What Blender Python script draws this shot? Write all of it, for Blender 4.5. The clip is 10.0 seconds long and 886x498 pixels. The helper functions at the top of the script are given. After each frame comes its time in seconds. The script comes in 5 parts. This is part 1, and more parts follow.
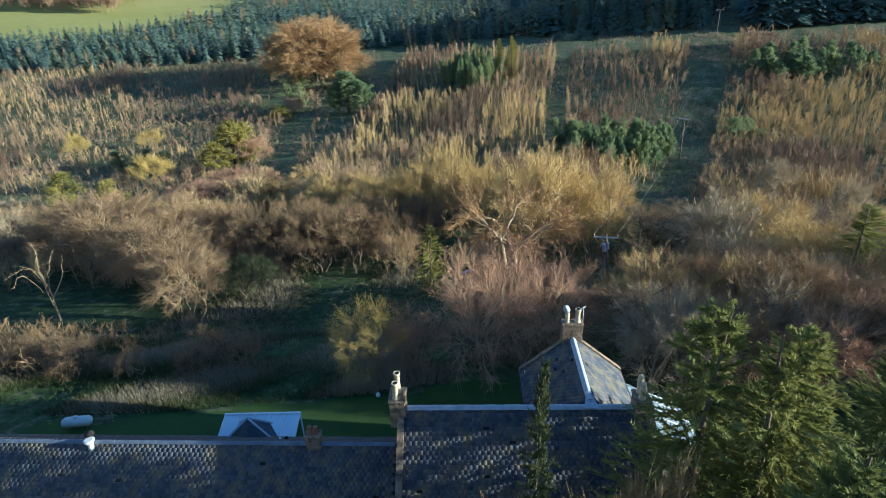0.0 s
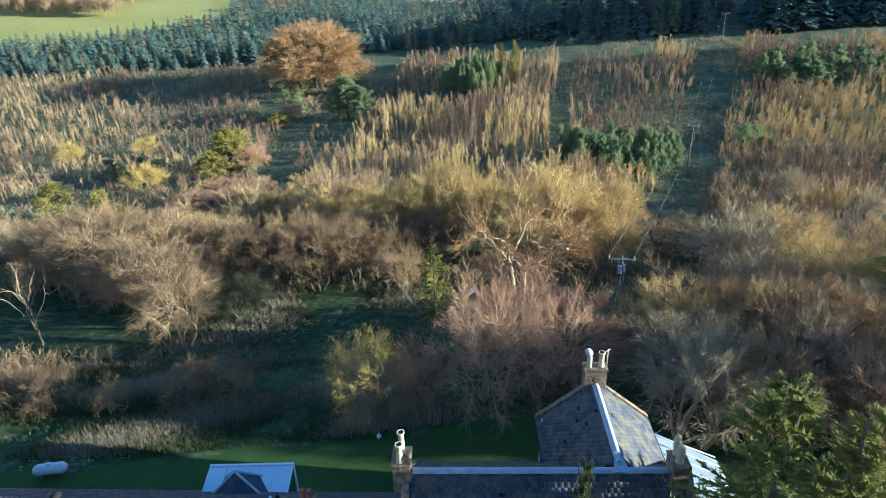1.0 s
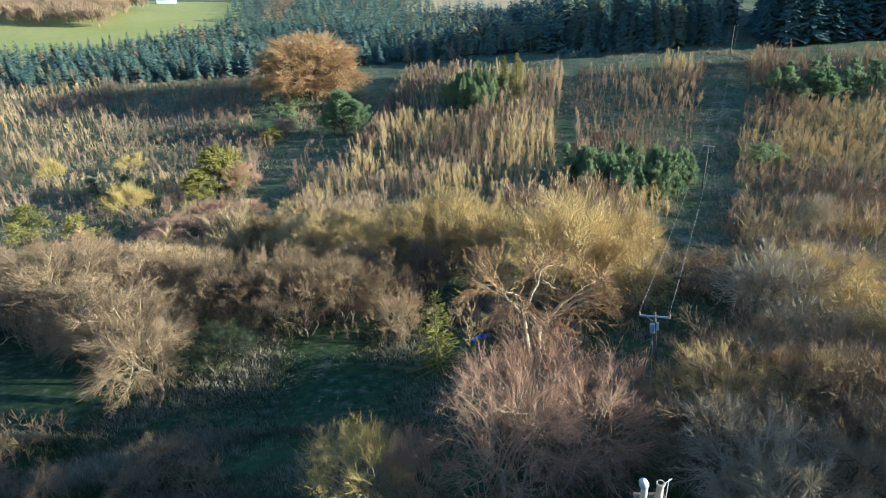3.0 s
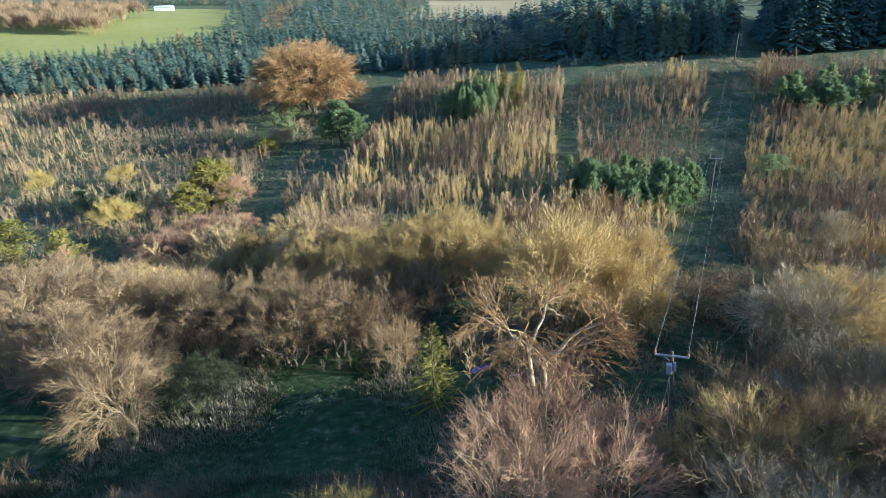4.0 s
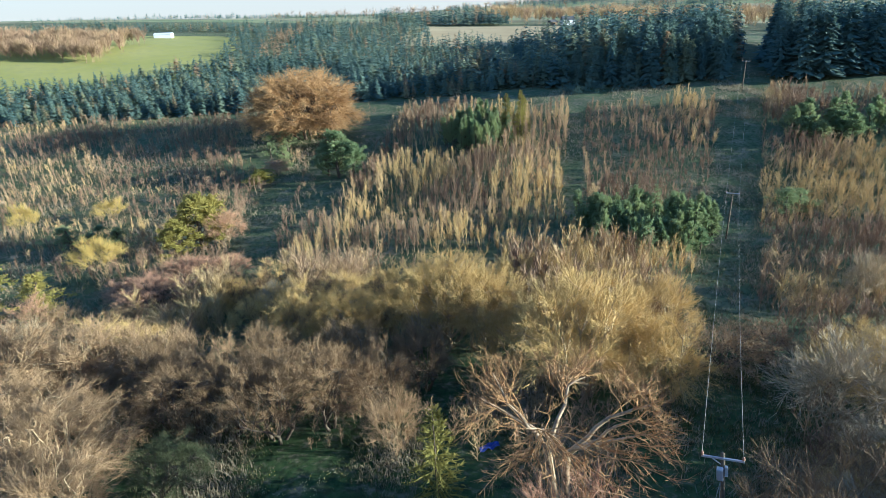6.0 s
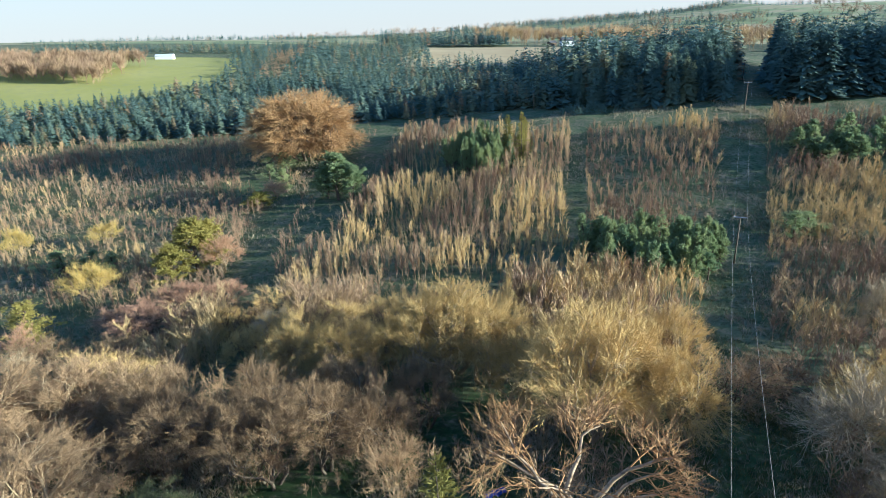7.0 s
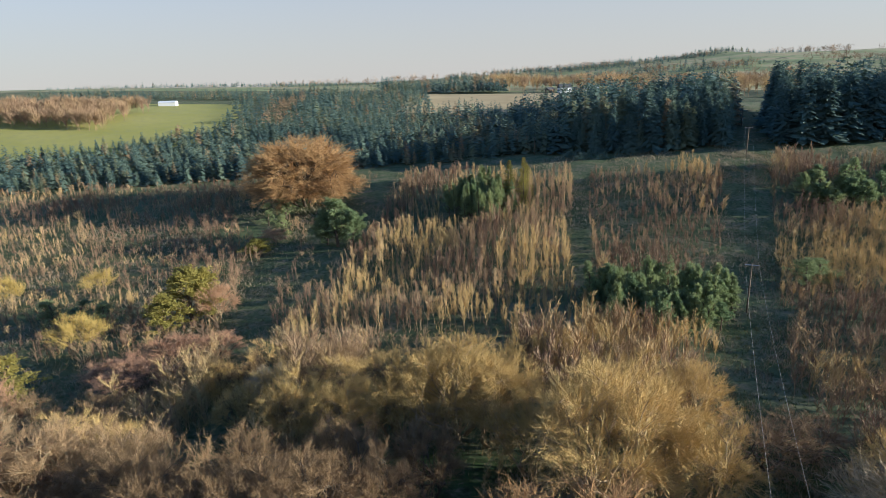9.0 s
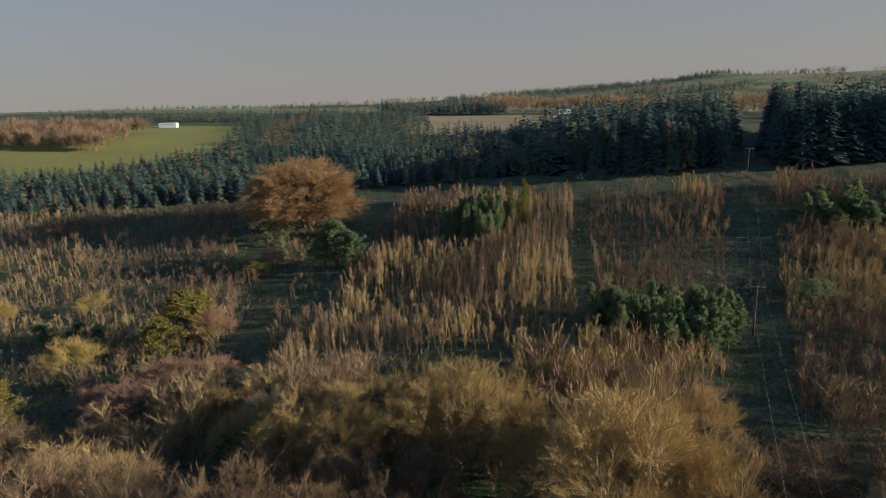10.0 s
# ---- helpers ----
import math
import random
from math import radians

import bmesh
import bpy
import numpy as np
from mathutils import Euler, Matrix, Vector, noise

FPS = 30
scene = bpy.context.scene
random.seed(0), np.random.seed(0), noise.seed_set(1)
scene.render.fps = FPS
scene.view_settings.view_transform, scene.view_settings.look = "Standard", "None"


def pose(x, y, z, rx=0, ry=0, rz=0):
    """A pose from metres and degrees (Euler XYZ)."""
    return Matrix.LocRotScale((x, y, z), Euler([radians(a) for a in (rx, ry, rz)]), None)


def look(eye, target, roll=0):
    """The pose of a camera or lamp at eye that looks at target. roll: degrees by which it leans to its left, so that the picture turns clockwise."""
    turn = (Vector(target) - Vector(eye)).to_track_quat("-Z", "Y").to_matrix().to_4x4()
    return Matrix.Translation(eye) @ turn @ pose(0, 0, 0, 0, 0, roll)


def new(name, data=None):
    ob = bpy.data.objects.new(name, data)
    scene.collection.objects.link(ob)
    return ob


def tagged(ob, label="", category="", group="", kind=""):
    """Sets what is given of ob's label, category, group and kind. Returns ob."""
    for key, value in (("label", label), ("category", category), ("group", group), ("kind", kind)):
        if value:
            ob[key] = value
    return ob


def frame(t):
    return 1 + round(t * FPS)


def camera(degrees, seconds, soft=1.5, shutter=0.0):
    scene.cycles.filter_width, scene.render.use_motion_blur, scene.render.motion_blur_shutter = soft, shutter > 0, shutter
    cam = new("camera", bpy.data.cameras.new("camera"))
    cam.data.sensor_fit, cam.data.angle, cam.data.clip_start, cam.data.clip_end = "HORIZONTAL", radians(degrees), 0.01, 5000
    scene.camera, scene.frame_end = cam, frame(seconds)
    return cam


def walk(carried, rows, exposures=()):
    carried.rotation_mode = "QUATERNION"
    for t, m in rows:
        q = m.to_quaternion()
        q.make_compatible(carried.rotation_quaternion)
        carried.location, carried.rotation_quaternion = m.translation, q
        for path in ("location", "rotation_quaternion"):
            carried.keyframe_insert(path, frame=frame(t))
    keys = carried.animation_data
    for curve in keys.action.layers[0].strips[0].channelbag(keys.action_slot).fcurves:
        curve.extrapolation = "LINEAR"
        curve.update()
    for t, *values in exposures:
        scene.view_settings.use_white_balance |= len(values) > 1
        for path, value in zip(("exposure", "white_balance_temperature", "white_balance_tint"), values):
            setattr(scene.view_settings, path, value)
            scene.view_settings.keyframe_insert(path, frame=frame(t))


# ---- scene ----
# The camera and its flight: seconds, x, y, z, yaw, pitch, roll
cam = camera(72.9, 10.0, soft=0.9)
PATH = [
    (0.0, 1.56, 0.00, 21.96, 1.35, -25.67, -2.19),
    (0.5, 1.37, 1.76, 22.00, 1.35, -25.56, -2.23),
    (1.0, 1.13, 3.71, 22.06, 1.35, -25.44, -2.28),
    (1.5, 0.88, 5.56, 22.10, 1.30, -25.28, -2.23),
    (2.0, 0.71, 7.50, 22.13, 1.24, -25.09, -2.15),
    (2.5, 0.64, 9.42, 22.08, 1.18, -24.87, -2.09),
    (3.0, 0.67, 11.45, 22.09, 1.12, -24.63, -2.06),
    (3.5, 0.74, 13.50, 22.14, 1.08, -24.37, -2.04),
    (4.0, 0.80, 15.49, 22.20, 1.06, -24.07, -2.05),
    (4.5, 0.82, 17.36, 22.24, 1.08, -23.69, -2.07),
    (5.0, 0.77, 19.22, 22.36, 1.05, -23.19, -2.13),
    (5.5, 0.70, 20.90, 22.51, 1.05, -22.65, -2.19),
    (6.0, 0.59, 22.47, 22.65, 1.03, -21.97, -2.21),
    (6.5, 0.46, 23.90, 22.78, 0.99, -21.15, -2.23),
    (7.0, 0.35, 25.16, 22.87, 0.95, -20.22, -2.24),
    (7.5, 0.28, 26.21, 22.89, 0.94, -19.18, -2.26),
    (8.0, 0.18, 27.03, 22.90, 0.90, -18.10, -2.29),
    (8.5, 0.04, 27.68, 22.90, 0.82, -17.16, -2.29),
    (9.0, -0.16, 28.32, 22.86, 0.73, -16.14, -2.29),
    (9.5, -0.31, 28.99, 22.78, 0.65, -15.18, -2.31),
    (10.0, -0.42, 29.71, 22.70, 0.58, -14.18, -2.32),
]
walk(cam, [(t, pose(x, y, z, 90 + pitch, 0, yaw) @ pose(0, 0, 0, 0, 0, roll)) for t, x, y, z, yaw, pitch, roll in PATH],
     [(0.0, 1.46, 4440, 3), (0.8, 1.84, 4420, 3), (4.0, 1.76, 4390, 3), (7.9, 1.78, 4500, 6), (8.4, 1.75, 4650, 9), (9.0, 1.27, 4850, 11), (9.5, 0.84, 4980, 12), (10.0, 0.28, 5080, 13)])


# ---- light ----
SUN_AZ = radians(98)          # clockwise from +y
SUN_EL = radians(11.5)
to_sun = Vector((math.sin(SUN_AZ) * math.cos(SUN_EL), math.cos(SUN_AZ) * math.cos(SUN_EL), math.sin(SUN_EL)))
world = bpy.data.worlds.new("sky")
scene.world = world
world.use_nodes = True
wn = world.node_tree
sky = wn.nodes.new("ShaderNodeTexSky")
sky.sky_type = "NISHITA"
sky.sun_disc = False
sky.sun_elevation = SUN_EL
sky.sun_rotation = SUN_AZ
sky.altitude = 150
sky.dust_density = 0.0
sky.ozone_density = 2.0
wn.nodes["Background"].inputs["Strength"].default_value = 0.071
# pale haze all round the horizon, thinning upwards
way = wn.nodes.new("ShaderNodeTexCoord")
split = wn.nodes.new("ShaderNodeSeparateXYZ")
thin = wn.nodes.new("ShaderNodeMapRange")
thin.interpolation_type = "SMOOTHSTEP"
for k, val in (("From Min", -0.05), ("From Max", 0.6), ("To Min", 0.94), ("To Max", 0.0)):
    thin.inputs[k].default_value = val
hazy = wn.nodes.new("ShaderNodeMix")
hazy.data_type = "RGBA"
hazy.inputs[7].default_value = (4.0, 3.25, 2.3, 1)
wn.links.new(way.outputs["Generated"], split.inputs[0])
wn.links.new(split.outputs["Z"], thin.inputs["Value"])
wn.links.new(thin.outputs[0], hazy.inputs["Factor"])
wn.links.new(sky.outputs[0], hazy.inputs[6])
wn.links.new(hazy.outputs[2], wn.nodes["Background"].inputs["Color"])
sun_data = bpy.data.lights.new("sun", "SUN")
sun_data.energy = 5.0
sun_data.angle = radians(0.5)
sun_data.color = (1.0, 0.79, 0.49)
sun = new("sun", sun_data)
sun.matrix_world = look(to_sun * 300, (0, 0, 0))

# ---- materials ----
MATS = {}


def material(name, stops, scale=1.0, detail=6.0, rough=0.85, bump=0.0, bump_scale=20.0, metal=0.0, source="noise", spread=0.12, spec=0.3, second=None, thin=0.0):
    """A procedural surface. stops: (position, colour) of a ramp over noise in metres, a tint attribute or the object's random number."""
    m = bpy.data.materials.new(name)
    m.use_nodes = True
    nt = m.node_tree
    n, l = nt.nodes, nt.links
    b = n["Principled BSDF"]
    b.inputs["Roughness"].default_value = rough
    b.inputs["Metallic"].default_value = metal
    b.inputs["Specular IOR Level"].default_value = spec
    geo = n.new("ShaderNodeNewGeometry")
    tex = n.new("ShaderNodeTexNoise")
    tex.inputs["Scale"].default_value = scale
    tex.inputs["Detail"].default_value = detail
    tex.inputs["Roughness"].default_value = 0.65
    l.new(geo.outputs["Position"], tex.inputs["Vector"])
    ramp = n.new("ShaderNodeValToRGB")
    e = ramp.color_ramp.elements
    e[0].position, e[0].color = stops[0][0], (*stops[0][1], 1)
    e[1].position, e[1].color = stops[-1][0], (*stops[-1][1], 1)
    for p, c in stops[1:-1]:
        e.new(p).color = (*c, 1)
    if source == "noise":
        l.new(tex.outputs["Fac"], ramp.inputs["Fac"])
    else:
        if source == "tint":
            src = n.new("ShaderNodeAttribute")
            src.attribute_name = "tint"
            out = src.outputs["Fac"]
        elif source == "island":
            out = geo.outputs["Random Per Island"]
        else:
            out = n.new("ShaderNodeObjectInfo").outputs["Random"]
        mix = n.new("ShaderNodeMath")
        mix.operation = "MULTIPLY_ADD"
        sub = n.new("ShaderNodeMath")
        sub.operation = "SUBTRACT"
        l.new(tex.outputs["Fac"], sub.inputs[0])
        sub.inputs[1].default_value = 0.5
        l.new(sub.outputs[0], mix.inputs[0])
        mix.inputs[1].default_value = spread * 4
        l.new(out, mix.inputs[2])
        l.new(mix.outputs[0], ramp.inputs["Fac"])
    colour = ramp.outputs["Color"]
    if second:
        # a second scale of stains: (noise scale, colour, from, to)
        t2 = n.new("ShaderNodeTexNoise")
        t2.inputs["Scale"].default_value = second[0]
        t2.inputs["Detail"].default_value = 5
        l.new(geo.outputs["Position"], t2.inputs["Vector"])
        mr = n.new("ShaderNodeMapRange")
        mr.inputs["From Min"].default_value, mr.inputs["From Max"].default_value = second[2], second[3]
        l.new(t2.outputs["Fac"], mr.inputs["Value"])
        mx = n.new("ShaderNodeMix")
        mx.data_type = "RGBA"
        l.new(mr.outputs[0], mx.inputs["Factor"])
        l.new(colour, mx.inputs[6])
        mx.inputs[7].default_value = (*second[1], 1)
        colour = mx.outputs[2]
    l.new(colour, b.inputs["Base Color"])
    if bump:
        t3 = n.new("ShaderNodeTexNoise")
        t3.inputs["Scale"].default_value = bump_scale
        t3.inputs["Detail"].default_value = 4
        l.new(geo.outputs["Position"], t3.inputs["Vector"])
        bp = n.new("ShaderNodeBump")
        bp.inputs["Strength"].default_value = bump
        bp.inputs["Distance"].default_value = 0.05
        l.new(t3.outputs["Fac"], bp.inputs["Height"])
        l.new(bp.outputs[0], b.inputs["Normal"])
    if thin:
        # leaves that let part of the light through
        tr = n.new("ShaderNodeBsdfTranslucent")
        l.new(colour, tr.inputs["Color"])
        ms = n.new("ShaderNodeMixShader")
        ms.inputs[0].default_value = thin
        l.new(b.outputs[0], ms.inputs[1])
        l.new(tr.outputs[0], ms.inputs[2])
        l.new(ms.outputs[0], n["Material Output"].inputs["Surface"])
    MATS[name] = m
    return m


# ground covers
material("rough_grass", [(0.3, (0.02, 0.045, 0.012)), (0.44, (0.04, 0.075, 0.02)), (0.54, (0.06, 0.085, 0.03)), (0.68, (0.17, 0.155, 0.10))], 0.9, 9, 0.95, 1.0, 1.6, second=(1.1, (0.022, 0.035, 0.012), 0.45, 0.7))
material("moor_grass", [(0.3, (0.06, 0.088, 0.036)), (0.46, (0.095, 0.12, 0.052)), (0.58, (0.155, 0.15, 0.08)), (0.72, (0.25, 0.215, 0.135))], 0.22, 9, 0.95, 1.0, 1.6, second=(1.3, (0.04, 0.065, 0.022), 0.48, 0.7))
material("lawn", [(0.3, (0.026, 0.056, 0.008)), (0.7, (0.048, 0.088, 0.013))], 0.5, 8, 0.9, 0.4, 30.0)
material("pasture", [(0.3, (0.26, 0.27, 0.05)), (0.5, (0.32, 0.31, 0.075)), (0.7, (0.38, 0.35, 0.11))], 0.02, 8, 0.9, 0.3, 2.0, second=(0.3, (0.28, 0.28, 0.11), 0.5, 0.8))
material("stubble", [(0.3, (0.34, 0.26, 0.13)), (0.7, (0.46, 0.37, 0.20))], 0.03, 8, 0.9, 0.3, 2.0)
material("hill_fields", [(0.34, (0.15, 0.19, 0.08)), (0.47, (0.24, 0.27, 0.12)), (0.55, (0.32, 0.28, 0.16)), (0.68, (0.20, 0.23, 0.10))], 0.008, 3, 0.95, second=(0.03, (0.10, 0.11, 0.06), 0.58, 0.66))
# plants
material("bark_pale", [(0.3, (0.24, 0.175, 0.10)), (0.7, (0.44, 0.34, 0.195))], 6, 5, 0.9, 0.4, 30)
material("bark_dark", [(0.3, (0.07, 0.055, 0.04)), (0.7, (0.17, 0.135, 0.095))], 5, 5, 0.95, 0.5, 25)
material("bark_birch", [(0.34, (0.12, 0.09, 0.06)), (0.46, (0.34, 0.25, 0.145)), (0.7, (0.44, 0.34, 0.21))], 3, 5, 0.7, 0.3, 20)
material("twig_mixed", [(0.0, (0.22, 0.145, 0.092)), (0.25, (0.29, 0.20, 0.122)), (0.5, (0.39, 0.275, 0.15)), (0.75, (0.48, 0.35, 0.17)), (1.0, (0.53, 0.39, 0.165))], 0.25, 4, 0.85, source="tint", spread=0.15)
material("twig_red", [(0.0, (0.36, 0.21, 0.125)), (1.0, (0.46, 0.285, 0.165))], 0.5, 4, 0.85, source="random")
material("twig_brown", [(0.0, (0.20, 0.135, 0.07)), (1.0, (0.30, 0.205, 0.102))], 0.5, 4, 0.85, source="random")
material("twig_gold", [(0.0, (0.44, 0.31, 0.105)), (1.0, (0.56, 0.405, 0.15))], 0.5, 4, 0.85, source="random")
material("twig_yellow", [(0.0, (0.40, 0.30, 0.08)), (1.0, (0.48, 0.36, 0.10))], 0.5, 4, 0.85, source="random")
material("twig_tan", [(0.0, (0.25, 0.17, 0.088)), (1.0, (0.35, 0.24, 0.125))], 0.5, 4, 0.85, source="random")
material("twig_pale", [(0.0, (0.31, 0.25, 0.15)), (1.0, (0.41, 0.335, 0.21))], 0.5, 4, 0.85, source="random")
material("twig_beech", [(0.0, (0.34, 0.205, 0.085)), (1.0, (0.42, 0.265, 0.11))], 0.4, 5, 0.85, source="random")
material("twig_olive", [(0.0, (0.10, 0.11, 0.045)), (1.0, (0.17, 0.16, 0.07))], 0.5, 4, 0.85, source="random")
material("needles_spruce", [(0.0, (0.095, 0.15, 0.135)), (0.5, (0.155, 0.215, 0.165)), (0.85, (0.22, 0.245, 0.14)), (1.0, (0.36, 0.25, 0.14))], 0.4, 5, 0.8, source="tint", spread=0.12, thin=0.15)
material("needles_pine", [(0.0, (0.16, 0.225, 0.11)), (1.0, (0.30, 0.34, 0.15))], 0.6, 5, 0.8, source="random", spread=0.3, thin=0.4)
material("needles_bright", [(0.0, (0.22, 0.205, 0.045)), (1.0, (0.34, 0.295, 0.07))], 0.6, 5, 0.75, source="random", spread=0.3, thin=0.3)
material("needles_deep", [(0.0, (0.14, 0.165, 0.045)), (0.6, (0.21, 0.22, 0.055)), (1.0, (0.29, 0.28, 0.07))], 0.9, 5, 0.75, source="random", spread=0.35, thin=0.3)
material("evergreen", [(0.0, (0.05, 0.07, 0.025)), (1.0, (0.12, 0.12, 0.045))], 0.8, 5, 0.7, source="random", spread=0.3, thin=0.2)
material("grass_blade", [(0.0, (0.045, 0.075, 0.02)), (0.4, (0.10, 0.11, 0.04)), (0.7, (0.24, 0.20, 0.12)), (1.0, (0.36, 0.31, 0.21))], 0.2, 5, 0.9, source="tint", spread=0.1, thin=0.2)
material("daffodil", [(0.0, (0.60, 0.48, 0.06)), (1.0, (0.62, 0.60, 0.42))], 5, 2, 0.6, source="island")
# buildings
material("slate", [(0.0, (0.05, 0.058, 0.078)), (0.5, (0.072, 0.08, 0.10)), (1.0, (0.105, 0.112, 0.125))], 1.2, 6, 0.8, 0.3, 25, source="random", spread=0.15, spec=0.2, second=(1.6, (0.20, 0.165, 0.095), 0.46, 0.8))
material("slate_bulk", [(0.0, (0.05, 0.058, 0.078)), (0.5, (0.072, 0.08, 0.10)), (1.0, (0.105, 0.112, 0.125))], 1.2, 6, 0.8, 0.3, 25, source="island", spread=0.15, spec=0.2, second=(1.6, (0.20, 0.165, 0.095), 0.46, 0.8))
material("ridge_slate", [(0.3, (0.10, 0.125, 0.17)), (0.7, (0.18, 0.21, 0.26))], 2.0, 5, 0.6, 0.1, 8)
material("stone", [(0.3, (0.12, 0.085, 0.055)), (0.5, (0.24, 0.175, 0.11)), (0.7, (0.34, 0.26, 0.17))], 2.5, 8, 0.9, 0.6, 12, second=(4, (0.05, 0.042, 0.035), 0.48, 0.7))
material("harling", [(0.3, (0.38, 0.33, 0.26)), (0.7, (0.52, 0.47, 0.38))], 1.2, 8, 0.95, 0.5, 40)
material("clay_cream", [(0.3, (0.50, 0.40, 0.24)), (0.7, (0.66, 0.55, 0.36))], 4, 6, 0.7, 0.2, 20, second=(6, (0.20, 0.15, 0.10), 0.6, 0.8))
material("clay_red", [(0.3, (0.25, 0.10, 0.06)), (0.7, (0.36, 0.16, 0.09))], 4, 6, 0.8, 0.2, 20)
material("lead", [(0.3, (0.30, 0.33, 0.37)), (0.7, (0.48, 0.52, 0.56))], 2.0, 5, 0.5, 0.1, 8, spec=0.4)
material("white_frame", [(0.3, (0.72, 0.74, 0.76)), (0.7, (0.82, 0.83, 0.84))], 2, 4, 0.4)
material("polycarbonate", [(0.3, (0.20, 0.25, 0.30)), (0.7, (0.28, 0.33, 0.37))], 1.0, 4, 0.3, spec=0.5)
material("white_panel", [(0.3, (0.70, 0.74, 0.78)), (0.7, (0.80, 0.83, 0.85))], 1.0, 4, 0.35)
material("near_black", [(0.3, (0.012, 0.011, 0.010)), (0.7, (0.03, 0.028, 0.025))], 4, 4, 0.95)
material("tank_white", [(0.3, (0.55, 0.58, 0.55)), (0.7, (0.74, 0.76, 0.74))], 1.5, 6, 0.5, second=(2, (0.25, 0.27, 0.2), 0.6, 0.8))
material("galvanised", [(0.3, (0.42, 0.44, 0.46)), (0.7, (0.58, 0.60, 0.62))], 3, 4, 0.5, metal=0.3)
material("wire", [(0.3, (0.36, 0.35, 0.32)), (0.7, (0.44, 0.42, 0.38))], 1, 2, 0.5)
material("pole_wood", [(0.3, (0.09, 0.072, 0.05)), (0.7, (0.17, 0.14, 0.10))], 4, 5, 0.9, 0.3, 30)
material("porcelain", [(0.3, (0.30, 0.18, 0.12)), (0.7, (0.38, 0.24, 0.16))], 4, 2, 0.3)
material("blue_sheet", [(0.3, (0.03, 0.05, 0.25)), (0.7, (0.05, 0.08, 0.36))], 3, 3, 0.5)
material("grey_paint", [(0.3, (0.45, 0.48, 0.52)), (0.7, (0.55, 0.58, 0.62))], 3, 3, 0.5)
gl = bpy.data.materials.new("glass")
gl.use_nodes = True
gb = gl.node_tree.nodes["Principled BSDF"]
gb.inputs["Transmission Weight"].default_value = 1.0
gb.inputs["Roughness"].default_value = 0.03
gb.inputs["IOR"].default_value = 1.45
gb.inputs["Base Color"].default_value = (0.8, 0.88, 0.9, 1)
MATS["glass"] = gl

# ---- the lie of the land ----
PROFILE_Y = (-200, 0, 20, 33, 40, 50, 62, 82, 105, 140, 170, 200, 222, 260, 350, 530, 700, 1200, 5000)
PROFILE_Z = (-1, -4, -4.4, -4.8, -7, -10, -10.8, -14.5, -16.5, -16.8, -14.5, -10, -8.5, -6, -1, 6, 8, 8, 8)
CROSS_Y = (-50, 30, 60, 100, 140, 180, 230, 300, 380, 600, 3000)
CROSS_L = (0.0, 0.05, 0.06, 0.08, 0.10, 0.10, 0.10, 0.06, 0.0, 0.0, 0.0)
CROSS_R = (0.06, 0.06, 0.02, 0.02, 0.05, 0.12, 0.12, 0.06, 0.03, 0.02, 0.0)


def ground_z(x, y):
    x, y = np.asarray(x, float), np.asarray(y, float)
    z = sum(np.interp(y + d, PROFILE_Y, PROFILE_Z) for d in (-6, -3, 0, 3, 6)) / 5
    z = z + 130 * np.tanh(np.minimum(x, 0) / 130) * np.interp(y, CROSS_Y, CROSS_L)
    z = z + 200 * np.tanh(np.maximum(x, 0) / 200) * np.interp(y, CROSS_Y, CROSS_R)
    far = np.clip((y - 650) / 850, 0, 1)
    far = far * far * (3 - 2 * far)
    z = z - 0.049 * 450 * np.tanh(x / 450) * (1 - far)
    rim = np.interp(x, (-1400, -600, -150, 300, 650, 900, 1250, 3000), (6, 8, 9, 22, 40, 40, 46, 46))
    z = z + far * (rim - 8)
    z = z + 13 * np.exp(-((x - 690) / 60) ** 2 - ((y - 1650) / 150) ** 2)
    z = z - 60 * np.clip((y - 2100) / 900, 0, 1)
    return z


def gz(x, y):
    return float(ground_z(x, y))


# ---- mesh helpers ----
def mesh_from(name, verts, tris, tint=None, smooth=False):
    verts = np.asarray(verts, np.float32).reshape(-1, 3)
    tris = np.asarray(tris, np.int32).reshape(-1, 3)
    me = bpy.data.meshes.new(name)
    me.vertices.add(len(verts))
    me.vertices.foreach_set("co", verts.ravel())
    me.loops.add(tris.size)
    me.loops.foreach_set("vertex_index", tris.ravel())
    me.polygons.add(len(tris))
    me.polygons.foreach_set("loop_start", np.arange(0, tris.size, 3, dtype=np.int32))
    if tint is not None:
        at = me.attributes.new("tint", "FLOAT", "POINT")
        at.data.foreach_set("value", np.asarray(tint, np.float32).ravel())
    me.update(calc_edges=True)
    if smooth:
        me.polygons.foreach_set("use_smooth", np.ones(len(tris), bool))
    return me


def mesh_part(name, me, mat, parent=None, label="", m=None):
    if mat and not me.materials:
        me.materials.append(MATS[mat])
    ob = new(name, me)
    if parent:
        ob.parent = parent
    if m is not None:
        ob.matrix_basis = m
    if label:
        tagged(ob, label)
    return ob


def part(name, bm, mat, parent=None, label="", m=None):
    me = bpy.data.meshes.new(name)
    bm.to_mesh(me)
    bm.free()
    return mesh_part(name, me, mat, parent, label, m)


def thing(name, m, label, category, group="", kind=""):
    return_ob = new(name)
    return_ob.matrix_basis = m
    return_ob.empty_display_size = 0.3
    return tagged(return_ob, label, category, group, kind)


